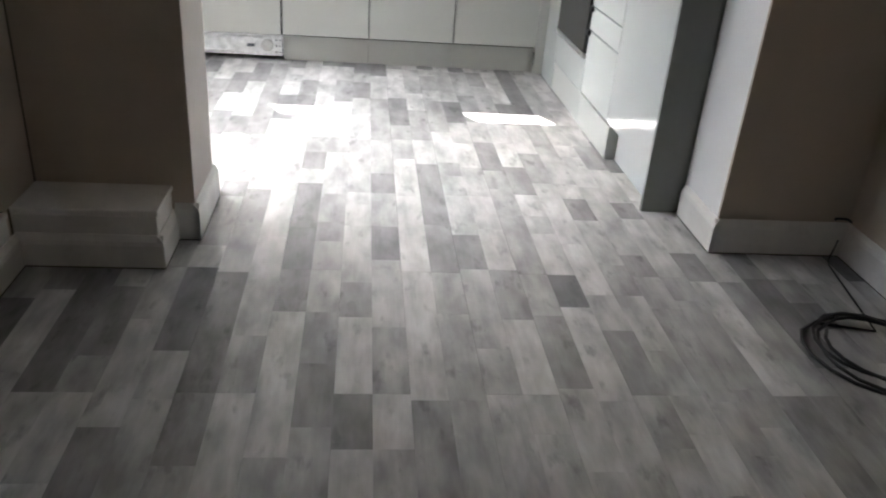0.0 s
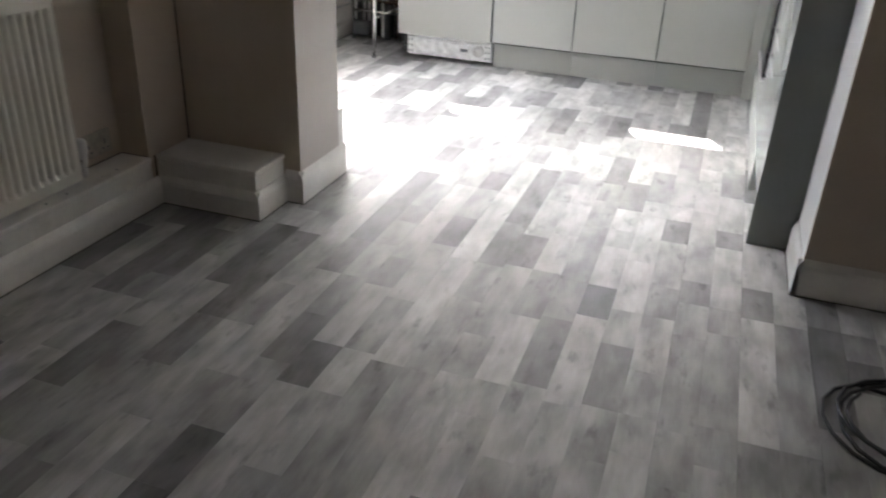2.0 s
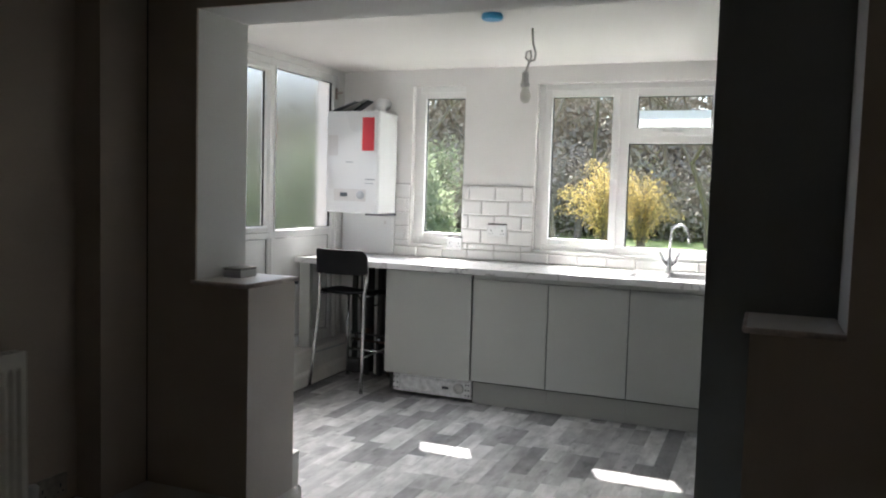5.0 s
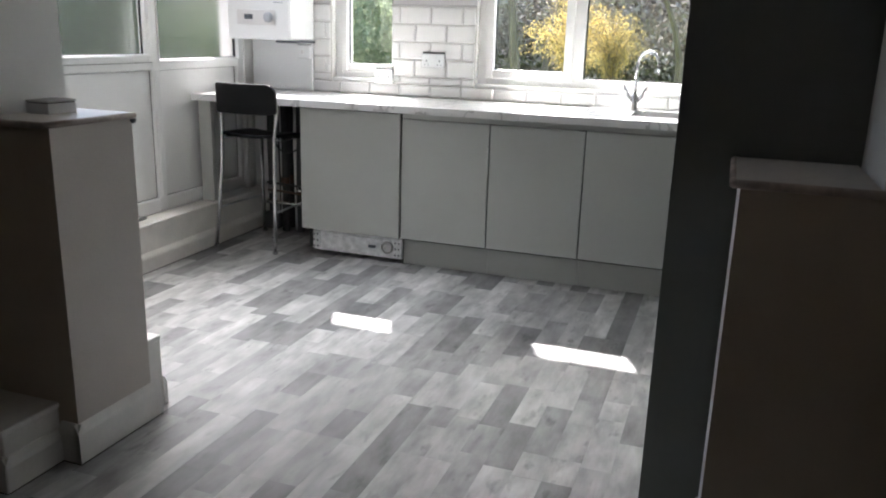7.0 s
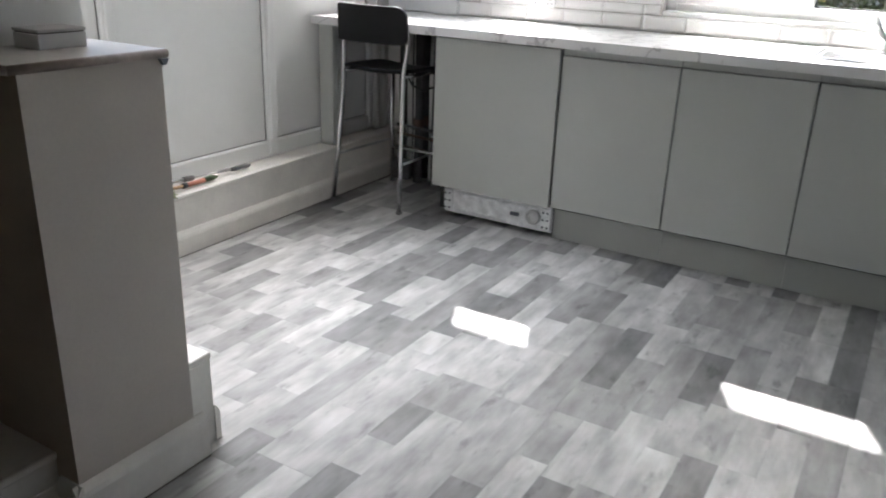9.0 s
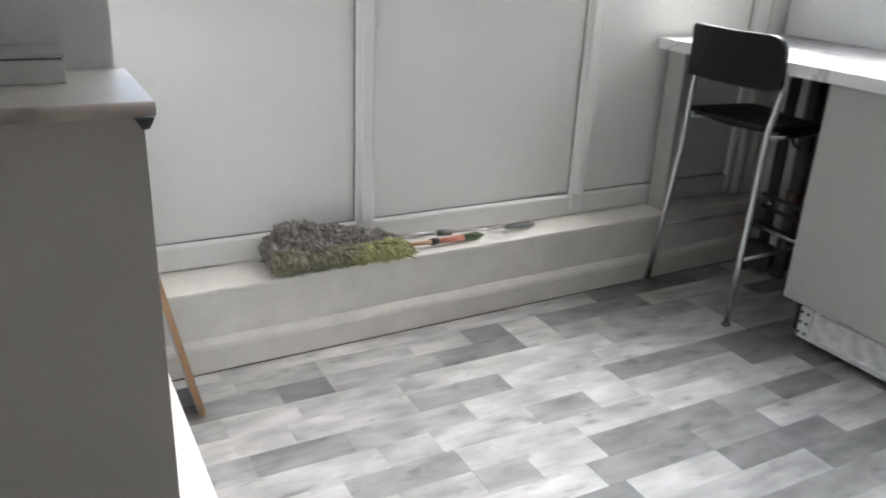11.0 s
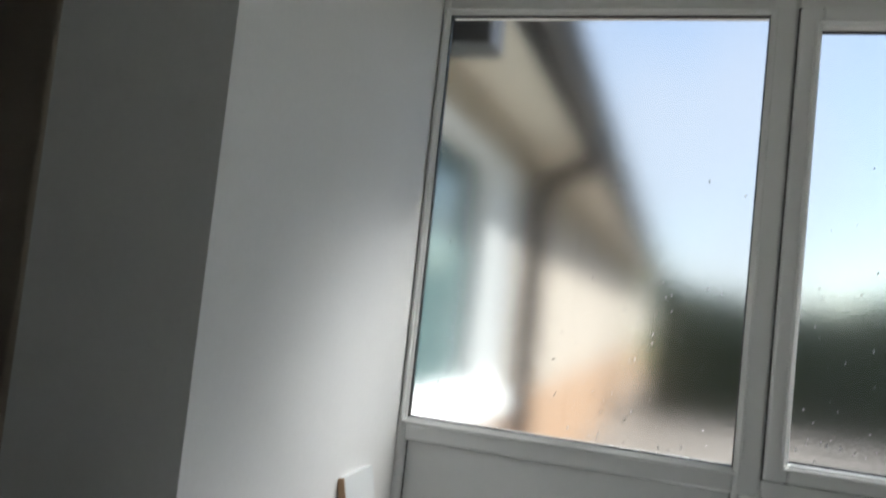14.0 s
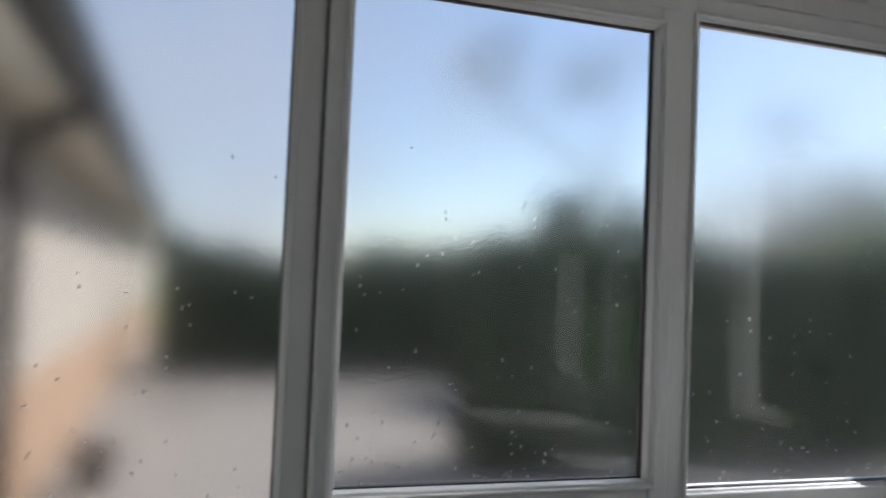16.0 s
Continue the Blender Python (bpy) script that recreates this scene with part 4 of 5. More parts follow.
for k, (m, x, y, w, d, tilt, label) in enumerate(((DARKPRINT, -1.25, 5.80, 0.21, 0.15, -17, "dark instruction booklet propped on the boiler"), (GREYPAPER, -1.20, 5.83, 0.20, 0.14, -24, "creased grey leaflet propped on the boiler"), (DARKPRINT, -1.16, 5.85, 0.14, 0.12, -34, "dark folded leaflet propped on the boiler"))):
    bm = boxes((-w / 2, w / 2, -d / 2, d / 2, 0, 0.004 + 0.002 * k), bevel=0.001)
    bmesh.ops.transform(bm, matrix=pose(x, y, 1.946 + w / 2 * math.sin(radians(-tilt)) + 0.001, 0, tilt, 8 * k - 6), verts=bm.verts[:])
    single("instruction_leaflet", bm, m, label, "leaflet", "leaflets on the boiler")
single("backing_board", boxes((-1.40, -0.968, 6.0, 6.028, 0.903, 1.205), bevel=0.002), ENAMEL, "white painted backing board under the boiler", "board")
sock = thing("fused_spur", (-1.0, 5.99, 1.13), "white fused connection unit on the backing board", "socket")
part("plate", boxes((-1.06, -0.975, 5.988, 5.999, 1.10, 1.185), bevel=0.004), ENAMEL, sock)
part("switch", boxes((-1.04, -1.02, 5.983, 5.9875, 1.13, 1.155), bevel=0.002), PAPER, sock)
for nm, x, y, m, r, label in (("boxed_pipe", -1.40, 5.94, WHITEPIPE, 0.024, "white plastic pipe running up the corner"), ("boxed_pipe", -1.395, 5.88, WHITEPIPE, 0.018, "white plastic pipe running up the corner")):
    bm = bmesh.new()
    tube(bm, [(x, y, 0.262), (x, y, 0.861)], r, 14)
    single(nm, bm, m, label, "pipe", "corner pipes", smooth=True)
# the lagged back row (y about 5.985) is added to darken the gaps
PIPES = ((-1.22, 5.90, LAG, 0.022), (-1.165, 5.93, WHITEPIPE, 0.011), (-1.11, 5.88, LAG, 0.024), (-1.06, 5.94, WHITEPIPE, 0.016), (-1.005, 5.89, LAG, 0.023), (-0.955, 5.94, COPPER, 0.011), (-0.905, 5.90, LAG, 0.022), (-0.855, 5.94, WHITEPIPE, 0.016), (-0.80, 5.91, LAG, 0.02), (-1.19, 5.985, LAG, 0.026), (-1.13, 5.985, LAG, 0.024), (-1.075, 5.99, LAG, 0.026), (-1.02, 5.985, LAG, 0.025), (-0.96, 5.99, LAG, 0.022), (-0.90, 5.985, LAG, 0.026), (-0.84, 5.99, LAG, 0.026), (-0.785, 5.985, LAG, 0.026))
for k, (x, y, m, r) in enumerate(PIPES):
    p = thing("pipe", (x, y, 0), "vertical heating pipe under the worktop, partly lagged; back row added as dark fill" if m is LAG else "vertical bare pipe under the worktop", "pipe", "boiler pipes")
    bm = bmesh.new()
    tube(bm, [(x, y, 0.001), (x + 0.006 * math.sin(k), y, 0.25), (x - 0.006 * math.cos(k * 2), y, 0.55), (x, y, 0.861)], r, 12)
    part("run", bm, m, p, smooth=True)
    if k % 2 == 0:
        bm = bmesh.new()
        z = 0.24 + 0.03 * (k % 4)
        tube(bm, [(x, y, z), (x, y, z + 0.055)], r + 0.006, 12)
        part("coupling", bm, COPPER if k % 4 else CHROME, p, "compression fitting", smooth=True)
for z, y in ((0.20, 5.845), (0.27, 5.85), (0.32, 5.84)):
    bm = bmesh.new()
    tube(bm, [(-1.22, y, z), (-0.98, y, z - 0.012), (-0.76, y, z)], 0.008, 10)
    single("cross_pipe", bm, COPPER if z < 0.3 else LAG, "thin horizontal pipe across the boiler pipes", "pipe", "boiler pipes", smooth=True)
bm = bmesh.new()
tube(bm, [(-1.17, 5.84, 0.60), (-1.12, 5.83, 0.54), (-1.05, 5.825, 0.52), (-0.98, 5.83, 0.55), (-0.94, 5.84, 0.62)], 0.006, 10)
single("flexible_hose", bm, CABLE, "dark loop of flexible hose between the pipes", "hose", smooth=True)
single("filling_valve", boxes((-1.245, -1.12, 5.80, 5.87, 0.02, 0.13), bevel=0.02, segs=2), LAG, "dark valve housing at the foot of the pipes", "valve")

# sockets on the tiled wall
for nm, x, z, w, label in (("double_socket", -0.155, 1.12, 0.146, "white double socket hanging proud of its back box"), ("double_socket", -0.475, 1.015, 0.12, "white double socket below the narrow window")):
    s = thing(nm, (x, 6.0, z - 0.043), label, "socket", "wall sockets")
    y = 6.016 if x > -0.3 else 6.016
    part("back_box", boxes((x - w / 2 + 0.005, x + w / 2 - 0.005, y - 0.012, y, z - 0.036, z + 0.050)), DARKGAP, s)
    pl = part("plate", boxes((x - w / 2, x + w / 2, y - 0.024, y - 0.0125, z - 0.043, z + 0.040), bevel=0.003), ENAMEL, s)
    for k in (-1, 1):
        part("switch", boxes((x + k * w * 0.12 - 0.008, x + k * w * 0.12 + 0.008, y - 0.028, y - 0.0245, z + 0.008, z + 0.028), bevel=0.002), ENAMEL, pl)
        part("pin_holes", boxes((x + k * w * 0.28 - 0.003, x + k * w * 0.28 + 0.003, y - 0.0255, y - 0.0242, z - 0.008, z + 0.006), (x + k * w * 0.28 - 0.014, x + k * w * 0.28 - 0.007, y - 0.0255, y - 0.0242, z - 0.026, z - 0.021), (x + k * w * 0.28 + 0.007, x + k * w * 0.28 + 0.014, y - 0.0255, y - 0.0242, z - 0.026, z - 0.021)), DARKPRINT, pl)

# ceiling fittings
pend = thing("pendant_light", (0.40, 4.80, CEIL_K), "bare pendant bulb on a kinked grey cable", "lamp")
bm = bmesh.new()
tube(bm, [(0.40, 4.80, CEIL_K - 0.001), (0.405, 4.80, 2.19), (0.42, 4.805, 2.14), (0.415, 4.81, 2.105), (0.385, 4.81, 2.095), (0.365, 4.80, 2.115), (0.372, 4.795, 2.145), (0.395, 4.79, 2.15), (0.40, 4.795, 2.12), (0.375, 4.80, 2.06), (0.368, 4.80, 2.03)], 0.006, 8)
part("cable", bm, LAMPHOLDER, pend, smooth=True)
bm = bmesh.new()
lathe(bm, [(0.008, 2.045), (0.017, 2.035), (0.019, 1.985), (0.024, 1.98), (0.024, 1.965), (0.018, 1.96)], 0.368, 4.80, 18)
part("lampholder", bm, LAMPHOLDER, pend)
bm = bmesh.new()
lathe(bm, [(0.014, 1.965), (0.016, 1.95), (0.028, 1.925), (0.030, 1.905), (0.024, 1.885), (0.010, 1.874), (0.002, 1.872)], 0.372, 4.80, 20)
part("bulb", bm, BULB, pend, "frosted glass bulb", smooth=True)
alarm = thing("smoke_alarm", (0.30, 4.42, CEIL_K - 0.03), "ceiling smoke alarm still wrapped in blue film", "smoke alarm")
bm = bmesh.new()
lathe(bm, [(0.05, CEIL_K - 0.001), (0.055, CEIL_K - 0.018), (0.048, CEIL_K - 0.03), (0.02, CEIL_K - 0.035)], 0.30, 4.42, 20)
part("cover", bm, BLUEPL, alarm)

# radiator in the dining room
rad = thing("radiator", (-0.73, 2.085, 0.19), "ivory ribbed panel radiator above the boxed ledge", "radiator")
RX, RY0, RY1, RZ0, RZ1 = -0.70, 1.60, 2.572, 0.195, 0.803
bm = bmesh.new()
outline = []
n_rib = 29
pitch = (RY1 - RY0 - 0.032) / n_rib
ys = [(RY0, 0), (RY0 + 0.016, 0)]
for k in range(n_rib):
    for j in range(1, 9):
        u = j / 8
        ys.append((RY0 + 0.016 + (k + u) * pitch, -0.0125 * (0.5 - 0.5 * math.cos(2 * math.pi * u)) ** 1.6))
ys += [(RY1 - 0.015, 0), (RY1, 0)]
z_rows = [(RZ0, 0.0), (RZ0 + 0.034, 0.0), (RZ0 + 0.05, 1.0), (RZ1 - 0.066, 1.0), (RZ1 - 0.05, 0.0), (RZ1, 0.0)]
gridv = [[bm.verts.new((RX + d * f, y, z)) for y, d in ys] for z, f in z_rows]
for a, b in zip(gridv, gridv[1:]):
    for k in range(len(ys) - 1):
        bm.faces.new((a[k], a[k + 1], b[k + 1], b[k]))
part("front_panel", bm, RADWHITE, rad)
part("back_panel", boxes((RX - 0.052, RX - 0.046, RY0 + 0.002, RY1 - 0.002, RZ0, RZ1)), RADWHITE, rad)
for y0, y1 in ((RY0 - 0.003, RY0 + 0.001), (RY1 - 0.001, RY1 + 0.003)):
    part("side_panel", boxes((RX - 0.056, RX + 0.002, y0, y1, RZ0, RZ1), bevel=0.001), RADWHITE, rad)
part("top_grille", boxes((RX - 0.052, RX - 0.036, RY0 + 0.002, RY1 - 0.002, RZ1 - 0.004, RZ1 + 0.003), (RX - 0.014, RX + 0.001, RY0 + 0.002, RY1 - 0.002, RZ1 - 0.004, RZ1 + 0.003), *[(RX - 0.036, RX - 0.014, RY0 + 0.01 + 0.03 * k, RY0 + 0.022 + 0.03 * k, RZ1 - 0.004, RZ1 + 0.002) for k in range(32)]), RADWHITE, rad)
for y, s in ((RY1, 1), (RY0, -1)):
    bm = bmesh.new()
    tube(bm, [(RX - 0.028, y + s * 0.003, RZ0 + 0.05), (RX - 0.028, y + s * 0.045, RZ0 + 0.05)], 0.011, 12)
    part("valve_tail", bm, CHROME, rad, smooth=True)
    bm = bmesh.new()
    lathe(bm, [(0.011, 0.187), (0.011, RZ0 + 0.03), (0.015, RZ0 + 0.035), (0.016, RZ0 + 0.065), (0.019, RZ0 + 0.07), (0.020, RZ0 + 0.115), (0.014, RZ0 + 0.122)], RX - 0.028, y + s * 0.045, 16)
    part("valve", bm, WHITEPIPE, rad, "white plastic radiator valve", smooth=True)
for y in (RY0 + 0.15, RY1 - 0.15):
    part("wall_bracket", boxes((-0.779, RX - 0.053, y, y + 0.03, RZ0 + 0.05, RZ1 - 0.05)), RADWHITE, rad)
sk = thing("wall_socket", (-0.775, 2.74, 0.22), "dirty double wall socket beside the radiator", "socket")
pl = part("plate", boxes((-0.779, -0.769, 2.66, 2.806, 0.215, 0.30), bevel=0.003), DIRTY, sk)
for k in (-1, 1):
    part("pin_holes", boxes((-0.7688, -0.768, 2.733 + k * 0.04 - 0.003, 2.733 + k * 0.04 + 0.003, 0.25, 0.265), (-0.7688, -0.768, 2.733 + k * 0.04 - 0.014, 2.733 + k * 0.04 - 0.007, 0.232, 0.238), (-0.7688, -0.768, 2.733 + k * 0.04 + 0.007, 2.733 + k * 0.04 + 0.014, 0.232, 0.238)), DARKPRINT, pl)
rngk = random.Random(5)
for k in range(9):
    y = rngk.uniform(1.2, 2.8)
    s = rngk.uniform(0.002, 0.0045)
    single("plaster_crumb", boxes((-0.68, -0.68 + s, y, y + s, 0.1852, 0.1852 + s * 0.7)), DARKPRINT, "dark crumb of plaster lying on the ledge", "debris", "crumbs on the ledge")

# loose cable on the dining room floor
bm = bmesh.new()
pts = [(2.02, 3.072, 0.07), (2.005, 3.06, 0.03), (1.985, 3.04, 0.008)]
for k in range(6):
    u = k / 5
    pts.append((1.965 - 0.08 * u, 3.0 - 0.42 * u, 0.007))
cx, cy = 1.825, 2.46
for k in range(76):
    a = 2.2 - 2 * math.pi * k / 19
    r = 0.205 - 0.014 * (k // 19) + 0.016 * math.sin(k * 0.47)
    pts.append((cx + r * 0.95 * math.cos(a), cy + r * math.sin(a), 0.006 + 0.0085 * (k // 19) + 0.003 * math.sin(k * 0.9)))
tube(bm, pts, [0.003] * 9 + [0.0052] * (len(pts) - 9), 8)
single("cable_coil", bm, CABLE, "black coiled aerial cable lying loose on the floor", "cable", smooth=True, at=(1.825, 2.46, 0.0))
bm = bmesh.new()
tube(bm, [(2.045, 3.07, 0.14), (2.02, 3.06, 0.155), (1.99, 3.075, 0.15), (1.985, 3.074, 0.145)], 0.005, 8)
single("cable_connector", bm, CABLE, "dark cable ends bunched in the corner above the skirting", "cable", smooth=True)

# box on the pier shelf and its hidden bracket
bx = thing("card_box", (-0.37, 3.28, 1.018), "small white card box on the pier shelf", "box")
part("tray", boxes((-0.401, -0.317, 3.241, 3.349, 1.0192, 1.0490), bevel=0.0015), PAPER, bx)
# near-black slab puts in the shade between tray and lid
part("shadow_gap", boxes((-0.398, -0.320, 3.244, 3.346, 1.0488, 1.0517)), DARKGAP, bx, "dark slab standing in for the shade under the lid")
part("lid", boxes((-0.4018, -0.316, 3.240, 3.350, 1.0515, 1.058), bevel=0.0015), GREYPAPER, bx, "slightly lifted grey-white lid")
for x in (-0.171, 1.569):
    bm = bmesh.new()
    prism(bm, [(3.408, 1.001), (3.430, 1.001), (3.424, 0.989), (3.416, 0.988)], 'x', x - 0.004, x + 0.005)
    single("shelf_bracket", bm, DARKPRINT, "small dark bracket fixed under the pier shelf", "bracket", "shelf brackets")

# leaning board, pot of brushes, dusters
bd = thing("leaning_board", (-1.12, 3.61, 0), "white melamine board with a raw wood edge leaning on the wall", "board")
bm = boxes((-1.20, -1.038, -0.008, 0.008, 0, 1.03))
lean = Matrix.Translation((0, 3.612, 0.004)) @ Matrix.Rotation(math.atan2(0.205, 1.0), 4, 'X')
bmesh.ops.transform(bm, matrix=lean, verts=bm.verts[:])
part("panel", bm, BOARDFACE, bd)
bm = boxes((-1.0378, -1.0345, -0.0085, 0.0085, 0, 1.03))
bmesh.ops.transform(bm, matrix=lean, verts=bm.verts[:])
part("raw_edge", bm, CHIP, bd, "raw brown chipboard edge")
pot = thing("brush_pot", (-1.305, 3.447, 0.26), "mustard yellow pot holding paint brushes", "pot")
bm = bmesh.new()
lathe(bm, [(0.034, 0.2605), (0.036, 0.265), (0.037, 0.345), (0.038, 0.350), (0.034, 0.350), (0.033, 0.275), (0.002, 0.272)], -1.305, 3.447, 28)
part("bowl", bm, MUSTARD, pot, smooth=True)
for k, (dx, dy, h) in enumerate(((-0.0125, 0.032, 0.195), (-0.012, 0.012, 0.13), (-0.004, -0.014, 0.10))):
    bm = bmesh.new()
    tube(bm, [(-1.305 + dx * 0.3, 3.447 + dy * 0.3, 0.276), (-1.305 + dx * 1.6, 3.447 + dy * 1.6, 0.276 + h * 0.8), (-1.305 + dx * 2, 3.447 + dy * 2, 0.276 + h)], [0.004, 0.008, 0.004], 8)
    part("brush", bm, BRISTLE if k != 1 else GREYGRIP, pot, "wooden brush handle" if k != 1 else "grey brush handle", smooth=True)


def fibre_head(name, c, length, radii, material, parent, seed, tufts, label, shag=1.0):
    """A shaggy duster head lying along y on the ledge: bent tufts round a core that tapers from one end to the other."""
    r = random.Random(seed)
    bm = bmesh.new()
    ra, rb = radii
    base = 0.258
    tube(bm, [(c[0], c[1] - length / 2 + 0.02, base + ra * 0.7), (c[0], c[1] + length / 2 - 0.02, base + rb * 0.7)], [ra * 0.5, rb * 0.5], 10)
    for k in range(tufts):
        u = r.random()
        radius = ra + (rb - ra) * u
        radius *= min(1.0, 0.62 + 3.2 * min(u, 1 - u))
        y = c[1] + length * (u - 0.5)
        a = r.uniform(0, 2 * math.pi)
        d = Vector((math.cos(a), r.uniform(-0.5, 0.8), math.sin(a))).normalized()
        if d.z < -0.7:
            d.z = -0.3
        p0 = Vector((c[0], y, base + radius * 0.75)) + d * radius * 0.35
        p2 = p0 + d * radius * 0.6 * r.uniform(0.7, 1.2)
        p2.z = max(p2.z - 0.008, base + 0.004)
        p1 = (p0 + p2) / 2 + Vector((r.uniform(-1, 1), r.uniform(-1, 1), r.uniform(-0.3, 1))) * 0.010
        p3 = p2 + Vector((r.uniform(-0.6, 1), r.uniform(-0.6, 1.2), r.uniform(-1.4, 0.2))) * 0.018 * shag
        p3.z = max(p3.z, base + 0.003)
        w = r.uniform(0.003, 0.0085)
        tube(bm, [p0, p1, p2, p3], [w, w * 1.2, w * 0.9, w * 0.2], 5)
    return part(name, bm, material, parent, label)


du = thing("grey_duster", (-1.375, 4.05, 0.26), "long grey fluffy duster on a steel telescopic pole", "duster", "dusters on the ledge")
fibre_head("head", (-1.362, 4.10, 0.332), 0.40, (0.088, 0.040), GREYFIBRE, du, 1, 1700, "grey microfibre duster head")
bm = bmesh.new()
tube(bm, [(-1.372, 4.25, 0.305), (-1.366, 4.52, 0.283)], 0.005, 10)
tube(bm, [(-1.366, 4.50, 0.285), (-1.362, 4.76, 0.272)], 0.0035, 10)
part("pole", bm, STEEL, du, "thin steel telescopic pole", smooth=True)
bm = bmesh.new()
tube(bm, [(-1.367, 4.47, 0.287), (-1.366, 4.52, 0.284)], 0.011, 10)
part("collar", bm, GREYGRIP, du, smooth=True)
bm = bmesh.new()
tube(bm, [(-1.362, 4.735, 0.273), (-1.361, 4.76, 0.2735), (-1.36, 4.83, 0.273), (-1.36, 4.852, 0.272)], [0.007, 0.011, 0.011, 0.005], 12)
part("grip", bm, GREYGRIP, du, "grey rubber grip", smooth=True)
dg = thing("green_duster", (-1.30, 4.1, 0.26), "olive and lime fluffy duster with a coral handle", "duster", "dusters on the ledge")
fibre_head("head", (-1.312, 4.03, 0.300), 0.27, (0.055, 0.036), OLIVEFIBRE, dg, 2, 1000, "olive microfibre duster head")
fibre_head("tail", (-1.309, 4.20, 0.295), 0.25, (0.030, 0.038), GREENFIBRE, dg, 3, 800, "bright lime microfibre tail", 1.5)
bm = bmesh.new()
tube(bm, [(-1.318, 4.31, 0.283), (-1.325, 4.44, 0.276)], 0.0065, 10)
part("stem", bm, BRISTLE, dg, smooth=True)
bm = bmesh.new()
tube(bm, [(-1.325, 4.43, 0.276), (-1.332, 4.55, 0.273)], [0.009, 0.011], 10)
part("handle", bm, CORAL, dg, "coral plastic handle", smooth=True)
bm = bmesh.new()
tube(bm, [(-1.325, 4.425, 0.276), (-1.327, 4.45, 0.276)], 0.012, 10)
part("ring", bm, CABLE, dg, smooth=True)
bm = bmesh.new()
tube(bm, [(-1.332, 4.545, 0.273), (-1.336, 4.60, 0.273), (-1.339, 4.632, 0.270)], [0.011, 0.0125, 0.004], 12)
part("grip", bm, DARKGREEN, dg, "dark green grip", smooth=True)

# wall tiles: bevelled metro tiles on the rear wall and in the window reveals
tiling = structure("tiling", boxes((-0.97, 2.04, 6.024, 6.0295, 0.9005, 0.972), (-0.97, S_X0 - 0.001, 6.024, 6.0295, 0.972, 1.432), (S_XI + 0.001, B_X0 - 0.001, 6.024, 6.0295, 0.972, 1.432), (B_X1 + 0.001, 2.04, 6.024, 6.0295, 0.972, 1.432)), GROUT, "white bevelled metro tiles in running bond with grey grout", "tiling")
tile_meshes = {}


def tile(w, h, x, z, y=6.0235):
    key = (round(w, 3), round(h, 3))
    if w < 0.012 or h < 0.012:
        return
    if key not in tile_meshes:
        bm = bmesh.new()
        a, b, d, e = w / 2 - 0.0013, h / 2 - 0.0013, 0.0085, 0.010
        e = min(e, a * 0.5, b * 0.5)
        back = [bm.verts.new((sx * a, 0, sz * b)) for sx, sz in ((-1, -1), (1, -1), (1, 1), (-1, 1))]
        mid = [bm.verts.new((sx * a, -0.004, sz * b)) for sx, sz in ((-1, -1), (1, -1), (1, 1), (-1, 1))]
        top = [bm.verts.new((sx * (a - e), -d, sz * (b - e))) for sx, sz in ((-1, -1), (1, -1), (1, 1), (-1, 1))]
        bm.faces.new(top)
        for k in range(4):
            j = (k + 1) % 4
            bm.faces.new((back[k], back[j], mid[j], mid[k]))
            bm.faces.new((mid[k], mid[j], top[j], top[k]))
        tile_meshes[key] = mesh_of("tile", bm, TILE)
    ob = new("tile", tile_meshes[key])
    ob.location = (x + w / 2, y, z + h / 2)
    ob.parent = tiling


def tile_run(x0, x1, z0, h, offset):
    x = -1.2 + offset
    while x < x1:
        a, b = max(x, x0), min(x + 0.2, x1)
        if b - a > 0.012:
            tile(b - a, h, a, z0)
        x += 0.2


Z_ROWS = ((0.902, 0.0705, True), (0.9745, 0.045, False), (1.0195, 0.103, False), (1.1225, 0.103, False), (1.2255, 0.103, False), (1.3285, 0.103, False))
for k, (z, h, full) in enumerate(Z_ROWS):
    off = (0.02, 0.02, 0.12, 0.02, 0.12, 0.02)[k]
    if full:
        tile_run(-0.97, 2.03, z, h, off)
    else:
        for a, b in ((-0.97, S_X0 - 0.002), (S_XI + 0.002, B_X0 - 0.002), (B_X1 + 0.002, 2.03)):
            tile_run(a, b, z, h, off)
for x, nm in ((S_X0, 1), (S_XI, -1), (B_X0, 1), (B_X1, -1)):
    for z, h, full in Z_ROWS[2:]:
        ob = part("reveal_tile", boxes((x + 0.0005 if nm > 0 else x - 0.006, x + 0.006 if nm > 0 else x - 0.0005, 6.031, 6.068, z + 0.001, z + h - 0.002), bevel=0.0012), TILE, tiling)
part("edge_trim", boxes((-0.97, S_X0, 6.016, 6.029, 1.4325, 1.4405), (S_XI, B_X0, 6.016, 6.029, 1.4325, 1.4405), (B_X1, 2.03, 6.016, 6.029, 1.4325, 1.4405)), GREYPAPER, tiling, "grey plastic tile trim")


# ---- outdoors ----
GZ = -0.35
ground = structure("ground", boxes((-400, 400, -400, 500, GZ - 0.2, GZ)), GRASS, "sunlit green lawn round the house", "ground")
structure("pavement", boxes((-26.0, -1.62, 2.92, 12.0, GZ, GZ + 0.03), bevel=0.01), PAVING, "pale paved yard beside the house", "paving")


